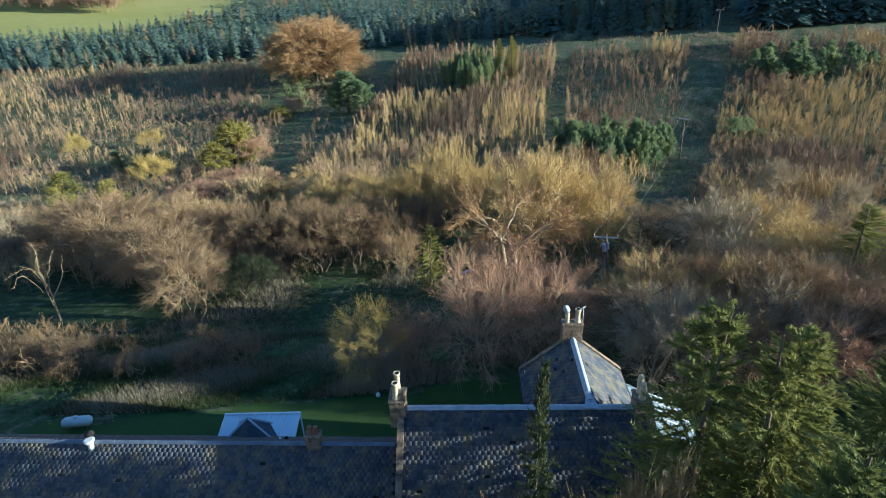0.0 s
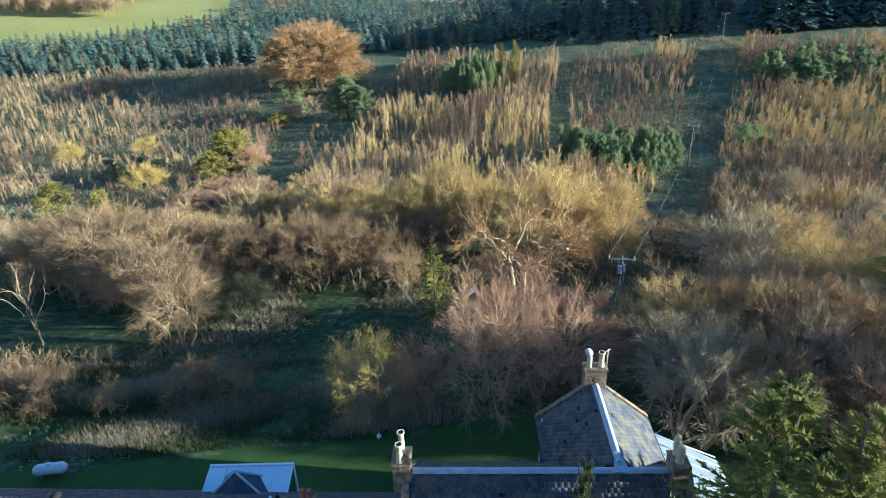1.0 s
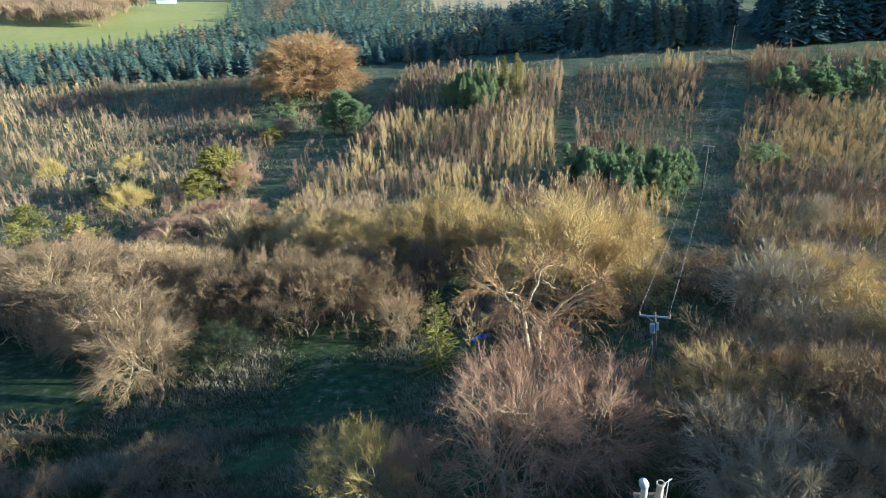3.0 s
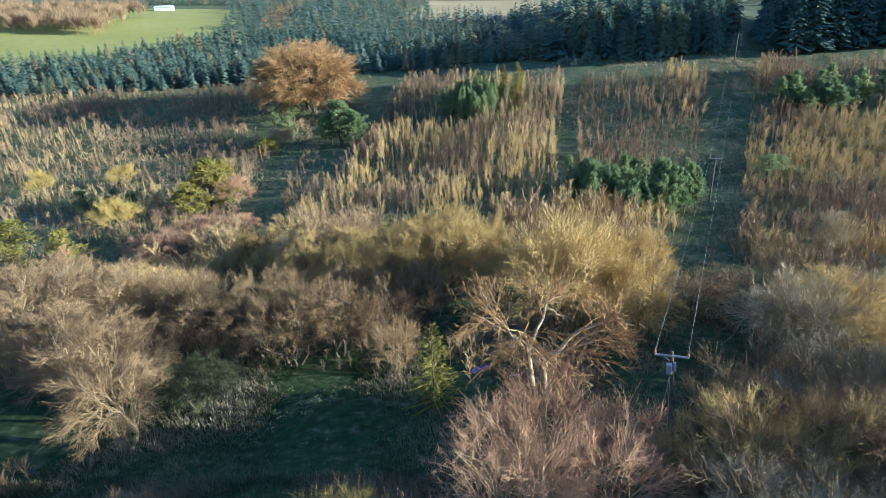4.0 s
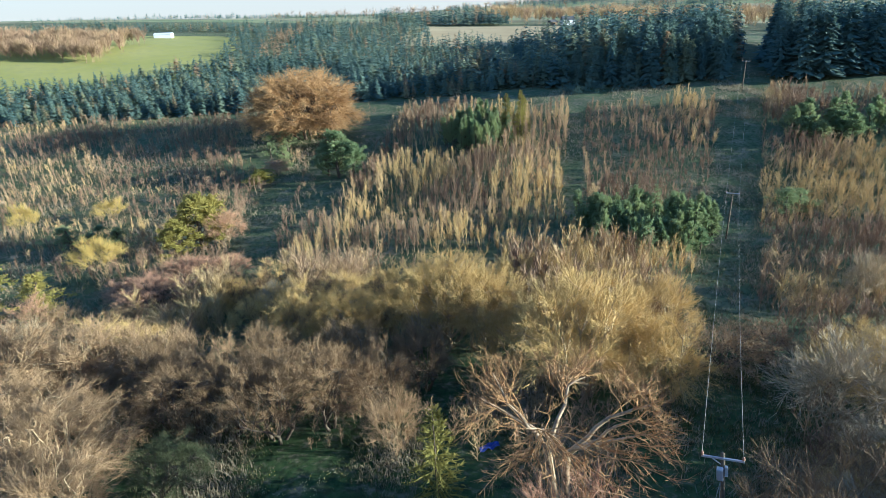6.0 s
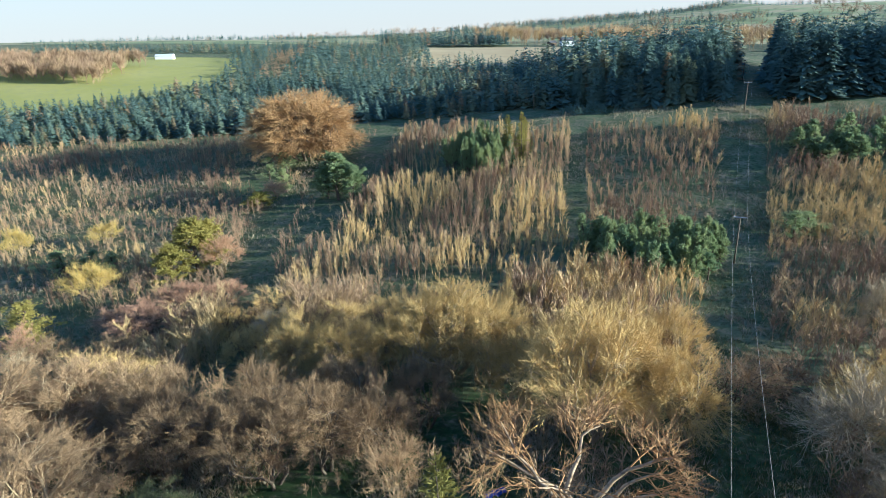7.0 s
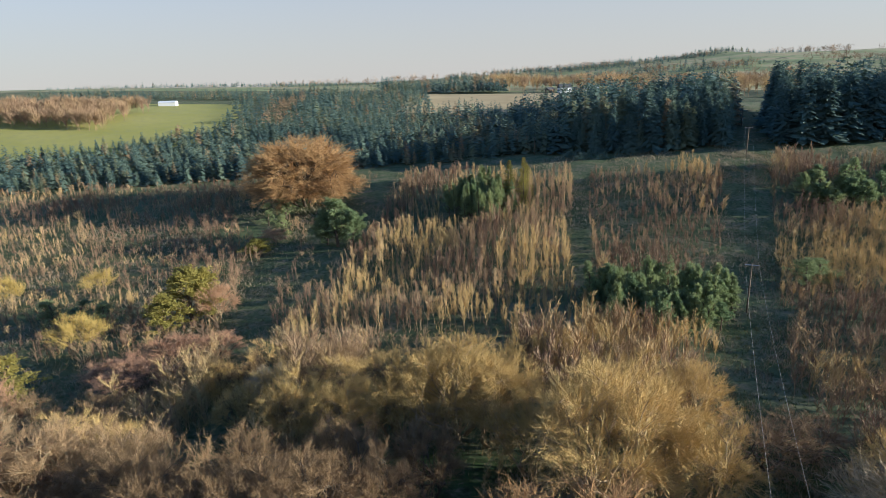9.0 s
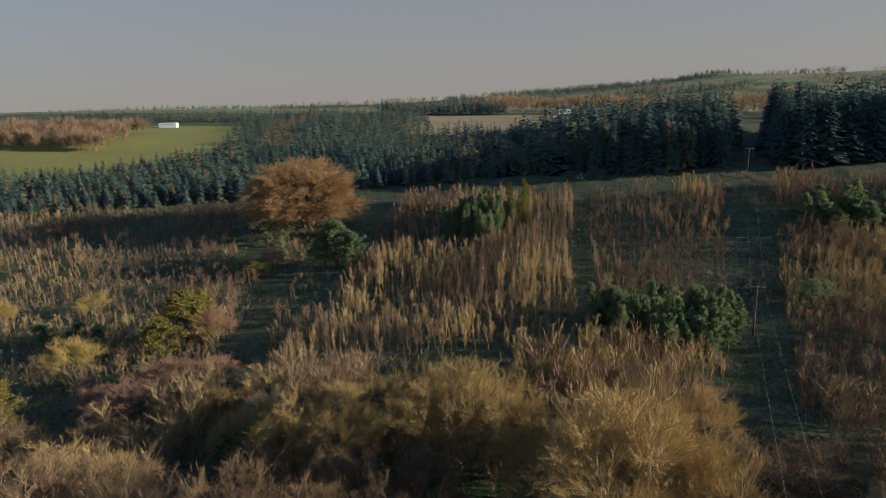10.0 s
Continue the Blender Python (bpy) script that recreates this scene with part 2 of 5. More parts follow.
def add_box(bm, x0, x1, y0, y1, z0, z1, bevel=0.0, m=None):
    r = bmesh.ops.create_cube(bm, size=1, matrix=Matrix.LocRotScale(((x0 + x1) / 2, (y0 + y1) / 2, (z0 + z1) / 2), None, (x1 - x0, y1 - y0, z1 - z0)))
    vs = r["verts"]
    if bevel:
        es = list({e for v in vs for e in v.link_edges})
        vs = bmesh.ops.bevel(bm, geom=es, offset=bevel, segments=1, affect="EDGES", profile=0.5)["verts"]
    if m is not None:
        bmesh.ops.transform(bm, matrix=m, verts=list({v for v in vs}))
    return bm


def box(x0, x1, y0, y1, z0, z1, bevel=0.0):
    return add_box(bmesh.new(), x0, x1, y0, y1, z0, z1, bevel)


def lathe(profile, n=14, cap=True):
    """A turned body: (radius, height) pairs from below upwards."""
    bm = bmesh.new()
    rings = [[bm.verts.new((r * math.cos(2 * math.pi * i / n), r * math.sin(2 * math.pi * i / n), z)) for i in range(n)] for r, z in profile]
    for a, b in zip(rings, rings[1:]):
        for i in range(n):
            bm.faces.new((a[i], a[(i + 1) % n], b[(i + 1) % n], b[i]))
    if cap:
        bm.faces.new(rings[0][::-1])
        bm.faces.new(rings[-1])
    for f in bm.faces:
        f.smooth = len(f.verts) == 4
    return bm


def prism(outline, p0, p1):
    """Joins two like outlines (lists of points) into a solid."""
    bm = bmesh.new()
    a = [bm.verts.new(p) for p in p0]
    b = [bm.verts.new(p) for p in p1]
    k = len(a)
    bm.faces.new(a[::-1])
    bm.faces.new(b)
    for i in range(k):
        bm.faces.new((a[i], a[(i + 1) % k], b[(i + 1) % k], b[i]))
    bmesh.ops.recalc_face_normals(bm, faces=bm.faces)
    return bm


def rod(p, q, r0, r1=None, n=8):
    p, q = Vector(p), Vector(q)
    bm = lathe([(r0, 0), (r0 if r1 is None else r1, (q - p).length)], n)
    bmesh.ops.transform(bm, matrix=Matrix.Translation(p) @ (q - p).to_track_quat("Z", "Y").to_matrix().to_4x4(), verts=bm.verts)
    return bm


# ---- plants: branching ----
def unit(v):
    return v / np.maximum(np.linalg.norm(v, axis=-1, keepdims=True), 1e-9)


def side_of(d, rng):
    r = rng.normal(size=d.shape)
    return unit(r - d * np.sum(r * d, axis=-1, keepdims=True))


def grow(rng, o, d, length, steps, wobble, up):
    """Polylines from origins o in directions d. Returns points (n, steps + 1, 3) and directions."""
    pts, dirs = [o], [d]
    for _ in range(steps):
        d = unit(d + rng.normal(size=d.shape) * wobble + np.array((0, 0, up)))
        o = o + d * (length / steps)[:, None]
        pts.append(o)
        dirs.append(d)
    return np.stack(pts, 1), np.stack(dirs, 1)


def tubes(pts, r0, r1, sides):
    n, k, _ = pts.shape
    t = np.linspace(0, 1, k)
    rad = r0[:, None] * (1 - t) + r1[:, None] * t
    d = unit(np.gradient(pts, axis=1))
    ref = np.where(np.abs(d[..., 2:3]) > 0.9, np.array((1.0, 0, 0)), np.array((0, 0, 1.0)))
    a = unit(np.cross(d, ref))
    b = np.cross(d, a)
    ang = np.arange(sides) * 2 * np.pi / sides
    ring = pts[:, :, None] + rad[..., None, None] * (a[:, :, None] * np.cos(ang)[:, None] + b[:, :, None] * np.sin(ang)[:, None])
    base = (np.arange(n)[:, None, None] * k + np.arange(k - 1)[None, :, None]) * sides
    i = np.arange(sides)
    j = (i + 1) % sides
    q0, q1, q2, q3 = base + i, base + j, base + sides + j, base + sides + i
    f = np.concatenate([np.stack([q0, q1, q2], -1).reshape(-1, 3), np.stack([q0, q2, q3], -1).reshape(-1, 3)])
    return ring.reshape(-1, 3), f


def blades(o, d, length, width, rng, bend=0.0):
    """Slender triangles, two where bend is set."""
    s = side_of(d, rng) * (width / 2)[:, None]
    tip = o + d * length[:, None]
    n = len(o)
    if not bend:
        v = np.stack([o - s, o + s, tip], 1).reshape(-1, 3)
        return v, np.arange(3 * n).reshape(-1, 3)
    mid = o + d * (length * 0.45)[:, None]
    tip = tip + np.array((0, 0, bend)) * length[:, None]
    v = np.stack([o, mid - s, mid + s, tip], 1).reshape(-1, 3)
    f = (np.arange(n) * 4)[:, None, None] + np.array([[0, 1, 2], [1, 3, 2]])
    return v, f.reshape(-1, 3)


def joined(pieces):
    vs, fs, k = [], [], 0
    for v, f in pieces:
        vs.append(v)
        fs.append(f + k)
        k += len(v)
    return np.concatenate(vs), np.concatenate(fs)


def children(rng, pts, dirs, length, count, u0, u1, angle, ratio, jitter=0.3):
    """Side branches: count per parent, from u0 to u1 along it. Returns origins, directions, lengths, and the parent index."""
    n, k, _ = pts.shape
    par = np.repeat(np.arange(n), count)
    u = rng.uniform(u0, u1, len(par))
    x = u * (k - 1)
    i = np.minimum(x.astype(int), k - 2)
    fr = (x - i)[:, None]
    o = pts[par, i] * (1 - fr) + pts[par, i + 1] * fr
    d = dirs[par, i + 1]
    a = np.radians(angle) * (1 + rng.normal(size=len(par)) * jitter)
    d = unit(d * np.cos(a)[:, None] + side_of(d, rng) * np.sin(a)[:, None])
    return o, d, length[par] * ratio * (1 - 0.55 * u) * rng.uniform(0.7, 1.25, len(par)), u, par


def bezier(a, c, b, k):
    t = np.linspace(0, 1, k)[None, :, None]
    return a[:, None] * (1 - t) ** 2 + c[:, None] * 2 * t * (1 - t) + b[:, None] * t ** 2


def crown_tree(seed, tips=110, fan=34, subs=2, limbs=9, stems=3, base=0.25, mid=0.35, thick=0.013, twig_w=0.003, twig_len=0.12, rise=0.12, lump=0.16, crook=0.022, inner=0.45, low=-0.15, pale=False, reach=1.0):
    """A leafless tree 1 high and 1 wide: stems, crooked limbs and boughs that reach an uneven dome, each ending in a fan of twigs."""
    rng = np.random.default_rng(seed)
    zc = base + mid * (1 - base)

    def dome(n, r0, r1, floor, roof=1.0):
        z = rng.uniform(floor, roof, n)
        az = (np.arange(n) * 2.39996 + rng.normal(size=n) * 0.5) % 6.283
        h = np.sqrt(np.maximum(1 - z * z, 0))
        d = np.stack([h * np.cos(az), h * np.sin(az), z], 1)
        wave = 1 + lump * (np.sin(3.1 * d[:, 0] + seed) + np.sin(4.3 * d[:, 1] + 2.0 * seed) + np.sin(5.0 * d[:, 2] + 3.7 * d[:, 0])) / 1.7
        r = (rng.uniform(r0 ** 2, r1 ** 2, n) ** 0.5) * wave
        half = np.where(d[:, 2:] > 0, np.array((0.5, 0.5, 1 - zc)), np.array((0.5, 0.5, zc - base)))
        return d, np.array((0, 0, zc)) + d * half * r[:, None]

    # stems from the foot to the fork
    fork = np.c_[rng.normal(size=(stems, 2)) * (0.02 if stems == 1 else 0.09), np.full(stems, max(base * 0.9, 0.12)) * rng.uniform(0.8, 1.25, stems)]
    foot = np.c_[fork[:, :2] * 0.35, np.full(stems, -0.03)]
    ps = bezier(foot, (foot + fork) / 2 + rng.normal(size=(stems, 3)) * crook, fork, 5)
    wood = [tubes(ps, np.full(stems, thick * 1.15), np.full(stems, thick), 6)]
    # limbs
    dl, el = dome(limbs, 0.55, 0.8, 0.02, reach)
    own = rng.integers(0, stems, limbs)
    a = fork[own]
    c = a + (el - a) * 0.45 + np.array((0, 0, 0.10)) + rng.normal(size=(limbs, 3)) * crook * 2
    pl = bezier(a, c, el, 8)
    pl[:, 1:-1] += np.cumsum(rng.normal(size=(limbs, 6, 3)), axis=1) * crook * 0.7 * np.sin(np.linspace(0.4, 2.7, 6))[None, :, None]
    rl = thick * rng.uniform(0.55, 0.85, limbs)
    wood.append(tubes(pl, rl, rl * 0.35, 5))
    # boughs to the dome
    dt, et = dome(tips, inner, 0.93, low)
    near = np.argmin(np.linalg.norm(et[:, None] - pl[None, :, 5], axis=2) + rng.uniform(0, 0.08, (tips, limbs)), axis=1)
    k = rng.integers(3, 8, tips)
    a = pl[near, k]
    c = a + (et - a) * 0.5 + np.array((0, 0, 0.03)) + rng.normal(size=(tips, 3)) * crook * 1.6
    pb = bezier(a, c, et, 5)
    pb[:, 1:-1] += rng.normal(size=(tips, 3, 3)) * crook * 0.5
    bough = tubes(pb, np.full(tips, thick * (0.16 if pale else 0.3)), np.full(tips, twig_w * 0.6), 3)
    if not pale:
        wood.append(bough)
    # fans of twigs
    par = np.repeat(np.arange(tips), fan)
    u = rng.uniform(0.3, 1.0, len(par)) * 3.999
    i = u.astype(int)
    f = (u - i)[:, None]
    o = pb[par, i] * (1 - f) + pb[par, i + 1] * f
    along = unit(pb[par, i + 1] - pb[par, i])
    d = unit(along * 0.75 + dt[par] * 0.5 + rng.normal(size=o.shape) * 0.5 + np.array((0, 0, rise)))
    L = twig_len * rng.uniform(0.5, 1.3, len(par))
    tw = [blades(o, d, L, np.full(len(par), twig_w * 1.25), rng)]
    if subs:
        q = np.repeat(np.arange(len(par)), subs)
        o2 = o[q] + d[q] * (L[q] * rng.uniform(0.2, 0.85, len(q)))[:, None]
        d2 = unit(d[q] + rng.normal(size=o2.shape) * 0.45 + np.array((0, 0, rise * 0.6)))
        tw.append(blades(o2, d2, L[q] * rng.uniform(0.35, 0.7, len(q)), np.full(len(q), twig_w), rng))
    if pale:
        tw.append(bough)
    return joined(wood), joined(tw)


def sapling(seed, twigs=120, width=0.2, clear=0.22, w=0.011, angle=30.0, rise=0.3, full=0.45):
    """A slender young tree 1 high, a plume of ascending twigs: few faces, for planting by the thousand."""
    rng = np.random.default_rng(seed)
    p0, e0 = grow(rng, np.zeros((1, 3)), np.array([[rng.normal() * 0.05, rng.normal() * 0.05, 1.0]]), np.array([0.95]), 4, 0.03, 0.05)
    wood = tubes(p0, np.array([0.011]), np.array([0.003]), 3)
    nb = max(8, twigs // 4)
    o1, d1, _, u1, _ = children(rng, p0, e0, np.array([1.0]), nb, clear, 0.98, angle, 1.0)
    L1 = width * 1.5 * (1.0 - 0.75 * np.abs(u1 - full)) * rng.uniform(0.6, 1.3, nb)
    d1 = unit(d1 + np.array((0, 0, rise)))
    t1 = blades(o1, d1, L1, np.full(nb, w * 1.3), rng)
    p1 = np.stack([o1, o1 + d1 * L1[:, None]], 1)
    e1 = np.stack([d1, d1], 1)
    o2, d2, L2, _, _ = children(rng, p1, e1, np.maximum(L1, 0.1), 3, 0.2, 0.9, 30, 0.75)
    d2 = unit(d2 + np.array((0, 0, rise)))
    t2 = blades(o2, d2, L2, np.full(len(o2), w), rng)
    return wood, joined([t1, t2])


def fir(seed, tiers=12, per=8, width=0.2, clear=0.08, droop=0.35, ragged=0.25, tuft=0, broad=0.34):
    """A conifer 1 high for woods: tiers of broad drooping boughs with notched tips, and a leader."""
    rng = np.random.default_rng(seed)
    n = tiers * per
    u = np.repeat(clear + (0.96 - clear) * np.linspace(0, 1, tiers) ** 0.92, per) + rng.normal(size=n) * 0.05
    u = np.clip(u, clear * 0.6, 0.985)
    az = np.tile(np.arange(per) * 6.283 / per, tiers) + np.repeat(rng.uniform(0, 6.28, tiers), per) + rng.normal(size=n) * 0.2
    L = width * np.clip(1.03 - u, 0.03, 1) ** 0.68 * rng.uniform(1 - ragged, 1 + ragged, n) + 0.008
    out = np.stack([np.cos(az), np.sin(az), np.zeros(n)], 1)
    side = np.stack([-np.sin(az), np.cos(az), np.zeros(n)], 1)
    top = np.c_[np.zeros((n, 2)), np.clip(u + L * 0.25, 0, 1.0)]
    knee = top + out * (L * 0.6)[:, None] - np.array((0, 0, 1)) * (L * droop * 0.55)[:, None]
    tip = top + out * L[:, None] - np.array((0, 0, 1)) * (L * (droop + rng.uniform(-0.2, 0.25, n)))[:, None]
    w = (L * broad + 0.003)[:, None]
    sag = np.array((0, 0, 0.3)) * (L * 0.3)[:, None]
    v = np.stack([top, knee - side * w - sag, knee + side * w - sag, tip], 1).reshape(-1, 3)
    f = ((np.arange(n) * 4)[:, None, None] + np.array([[0, 1, 3], [0, 3, 2]])).reshape(-1, 3)
    pieces = [(v, f), blades(np.array([[0, 0, 0.9]] * 3), unit(rng.normal(size=(3, 3)) * 0.05 + np.array((0, 0, 1))), np.array([0.1, 0.1, 0.08]), np.full(3, 0.012), rng)]
    if tuft:
        par = rng.integers(0, n, tuft)
        o = top[par] + (tip[par] - top[par]) * rng.uniform(0.45, 1.0, tuft)[:, None]
        d = unit(out[par] * 0.8 + rng.normal(size=(tuft, 3)) * 0.4 + np.array((0, 0, 0.25)))
        pieces.append(blades(o, d, width * rng.uniform(0.14, 0.3, tuft), np.full(tuft, width * 0.09), rng))
    wood = tubes(np.stack([np.zeros((1, 3)), np.array([[0, 0, 0.5]]), np.array([[0, 0, 0.97]])], 1), np.array([0.014]), np.array([0.002]), 4)
    return wood, joined(pieces)


def spruce(seed, whorls=16, per=9, width=0.2, sub=5, blade=0.03, clear=0.06, ragged=0.25, fine=True, main_w=0.12, bw=0.5):
    """A conical conifer 1 high: trunk and drooping, needled branches."""
    rng = np.random.default_rng(seed)
    p0, e0 = grow(rng, np.zeros((1, 3)), np.array([[0, 0, 1.0]]), np.array([1.0]), 5, 0.01, 0.1)
    wood = tubes(p0, np.array([0.016]), np.array([0.002]), 4)
    n = whorls * per
    u = np.repeat(clear + (0.97 - clear) * np.linspace(0, 1, whorls) ** 0.9, per) + rng.normal(size=n) * 0.025
    az = rng.uniform(0, 2 * np.pi, n)
    d = np.stack([np.cos(az), np.sin(az), np.where(u > 0.8, 0.6, 0.16) + rng.normal(size=n) * 0.18], 1)
    d = unit(d)
    L = width * (1.04 - u) ** 0.85 * rng.uniform(1 - ragged, 1 + ragged, n) + 0.012
    o = np.c_[np.zeros((n, 2)), np.clip(u, 0, 0.99)]
    main = blades(o, d, L, L * main_w + blade * 0.2, rng, -0.14)
    if not sub:
        return wood, main
    par = np.repeat(np.arange(n), sub)
    f = rng.uniform(0.15, 1.0, len(par))
    oo = o[par] + d[par] * (L[par] * f)[:, None]
    oo[:, 2] -= 0.08 * L[par] * f
    dd = unit(d[par] + rng.normal(size=(len(par), 3)) * 0.55 + np.array((0, 0, 0.1)))
    sub_b = blades(oo, dd, np.clip(L[par] * 0.4, 0.01, blade * 1.7), np.full(len(par), blade * bw), rng, -0.1 if fine else 0.0)
    return wood, joined([main, sub_b])


def pine(seed, limbs=26, clumps=9, needles=11, width=0.34, clear=0.2, blade=0.05, round_top=0.6):
    """A rounded conifer 1 high with upswept tufts of needles."""
    rng = np.random.default_rng(seed)
    p0, e0 = grow(rng, np.zeros((1, 3)), np.array([[rng.normal() * 0.06, rng.normal() * 0.06, 1.0]]), np.array([0.95]), 5, 0.05, 0.05)
    o1, d1, L1, u1, _ = children(rng, p0, e0, np.array([1.0]), limbs, clear, 0.98, 62, 1.0)
    L1 = width * (1.05 - np.abs(u1 - 0.35)) ** round_top * rng.uniform(0.6, 1.15, limbs) * np.where(u1 > 0.85, 0.5, 1)
    p1, e1 = grow(rng, o1, d1, L1, 3, 0.12, 0.12)
    wood = joined([tubes(p0, np.array([0.022]), np.array([0.006]), 5), tubes(p1, np.full(limbs, 0.007), np.full(limbs, 0.002), 3)])
    o2, d2, _, _, _ = children(rng, p1, e1, L1, clumps, 0.3, 1.05, 50, 0.5)
    o2 = o2 + rng.normal(size=o2.shape) * 0.02
    par = np.repeat(np.arange(len(o2)), needles)
    dd = unit(rng.normal(size=(len(par), 3)) * 0.7 + np.array((0, 0, 0.75)) + d2[par] * 0.5)
    nb = blades(o2[par] + rng.normal(size=(len(par), 3)) * 0.012, dd, rng.uniform(0.6, 1.2, len(par)) * blade, np.full(len(par), blade * 0.27), rng, -0.05)
    return wood, nb


def scatter_mesh(name, protos, xs, ys, heights, widths, tints, rng, mat, sink=0.05, zs=None):
    """Many plants in one mesh: each takes a prototype, a turn and a size."""
    vs, fs, ts, k = [], [], [], 0
    pick = rng.integers(0, len(protos), len(xs))
    zs = ground_z(xs, ys) - sink if zs is None else zs
    for i, (v, f) in enumerate(protos):
        idx = np.nonzero(pick == i)[0]
        if not len(idx):
            continue
        a = rng.uniform(0, 2 * np.pi, len(idx))
        c, s = np.cos(a)[:, None], np.sin(a)[:, None]
        h, w = heights[idx][:, None], widths[idx][:, None]
        x = (v[:, 0] * c - v[:, 1] * s) * w + xs[idx][:, None]
        y = (v[:, 0] * s + v[:, 1] * c) * w + ys[idx][:, None]
        z = v[:, 2] * h + zs[idx][:, None]
        vs.append(np.stack([x, y, z], -1).reshape(-1, 3))
        fs.append((f[None] + (np.arange(len(idx)) * len(v))[:, None, None]).reshape(-1, 3) + k)
        ts.append(np.repeat(tints[idx], len(v)))
        k += len(idx) * len(v)
    me = mesh_from(name, np.concatenate(vs), np.concatenate(fs), np.concatenate(ts))
    me.materials.append(MATS[mat])
    return me


def patches(x, y, scale, seed):
    """Smooth patchiness from 0 to 1."""
    r = np.random.default_rng(seed)
    out = np.zeros_like(x)
    for _ in range(7):
        kx, ky = r.normal(size=2) / scale
        out = out + np.sin(kx * x + ky * y + r.uniform(0, 6.28))
    return np.clip(0.5 + out / 5.5, 0, 1)

# ---- ground, one sheet to the horizon ----
WOOD_X = (-190, -100, -60, -40, -16, -6, 60, 90, 200)
WOOD_BACK = (540, 560, 560, 560, 530, 385, 385, 410, 420)


def steps(*runs):
    out = []
    for a, b, s in runs:
        out += list(np.arange(a, b, s))
    return np.array(out + [runs[-1][1]], float)


def build_ground():
    gx = steps((-4500, -900, 300), (-900, -300, 50), (-300, -60, 8), (-60, -30, 2), (-30, 20, 1), (20, 70, 2), (70, 200, 6), (200, 800, 30), (800, 4500, 150))
    gy = steps((-400, -20, 40), (-20, 18, 2), (18, 40, 0.7), (40, 120, 2), (120, 260, 4), (260, 620, 8), (620, 2200, 40), (2200, 4900, 300))
    X, Y = np.meshgrid(gx, gy)
    Z = ground_z(X, Y)
    near = np.clip((400 - np.abs(Y)) / 200, 0, 1)
    rough = (patches(X, Y, 3.5, 5) - 0.5) * 0.28 + (patches(X, Y, 9, 6) - 0.5) * 0.6
    smooth_area = (Y < 34) & (Y > -10)
    Z = Z + rough * near * np.where(smooth_area, 0.08, 1.0)
    nx, ny = len(gx), len(gy)
    v = np.stack([X, Y, Z], -1).reshape(-1, 3)
    i = (np.arange(ny - 1)[:, None] * nx + np.arange(nx - 1)).ravel()
    f = np.concatenate([np.stack([i, i + 1, i + nx + 1], -1), np.stack([i, i + nx + 1, i + nx], -1)])
    me = mesh_from("ground", v, f, smooth=True)
    for n in ("rough_grass", "lawn", "pasture", "stubble", "hill_fields", "moor_grass"):
        me.materials.append(MATS[n])
    c = v[f].mean(1)
    x, y = c[:, 0], c[:, 1]
    k = np.zeros(len(f), np.int32)
    edge = 33.6 + (x + 4.8) * 0.14 + 0.5 * np.sin(x * 0.9)
    k[(x > -26 + np.sin(y)) & (x < 12) & (y > 15) & (y < np.minimum(edge, 35.5))] = 1
    k[y + 2.5 * np.sin(x * 0.4) > 82] = 5
    k[(y > 620) | (np.abs(x) > 420)] = 4
    k[(x > -420) & (x < np.interp(y, (268, 290, 305, 318, 340, 440), (-182, -144, -118, -108, -110, -136))) & (y > 262) & (y < 446)] = 2
    k[(x > -30) & (x < 100) & (y > 395) & (y < 575)] = 3
    me.polygons.foreach_set("material_index", k)
    return tagged(new("ground", me), "rough hillside of grass, lawn and far fields", "ground", kind="structure")


ground = build_ground()

# ---- house ----
def slope_frame(p_ridge0, p_ridge1, p_eave0):
    """Axes of a roof slope: along the ridge, down the slope, outwards."""
    a = (Vector(p_ridge1) - Vector(p_ridge0))
    la = a.length
    a.normalize()
    dn = Vector(p_eave0) - Vector(p_ridge0)
    dn = dn - a * dn.dot(a)
    ld = dn.length
    dn.normalize()
    nrm = a.cross(dn)
    if nrm.z < 0:
        nrm = -nrm
    return a, dn, nrm, la, ld


SLATES = {}


def slate_mesh(w, h, t=0.005):
    key = (round(w, 3), round(h, 3))
    if key not in SLATES:
        v = [(-w / 2, 0, 0.004), (w / 2, 0, 0.004), (w / 2, h, 0.006 + t), (-w / 2, h, 0.006 + t),
             (-w / 2, 0, -0.004), (w / 2, 0, -0.004), (w / 2, h, 0.004), (-w / 2, h, 0.004)]
        f = [(0, 1, 2), (0, 2, 3), (3, 2, 6), (3, 6, 7), (0, 3, 7), (0, 7, 4), (1, 5, 6), (1, 6, 2)]
        SLATES[key] = (np.array(v), np.array(f))
    return SLATES[key]


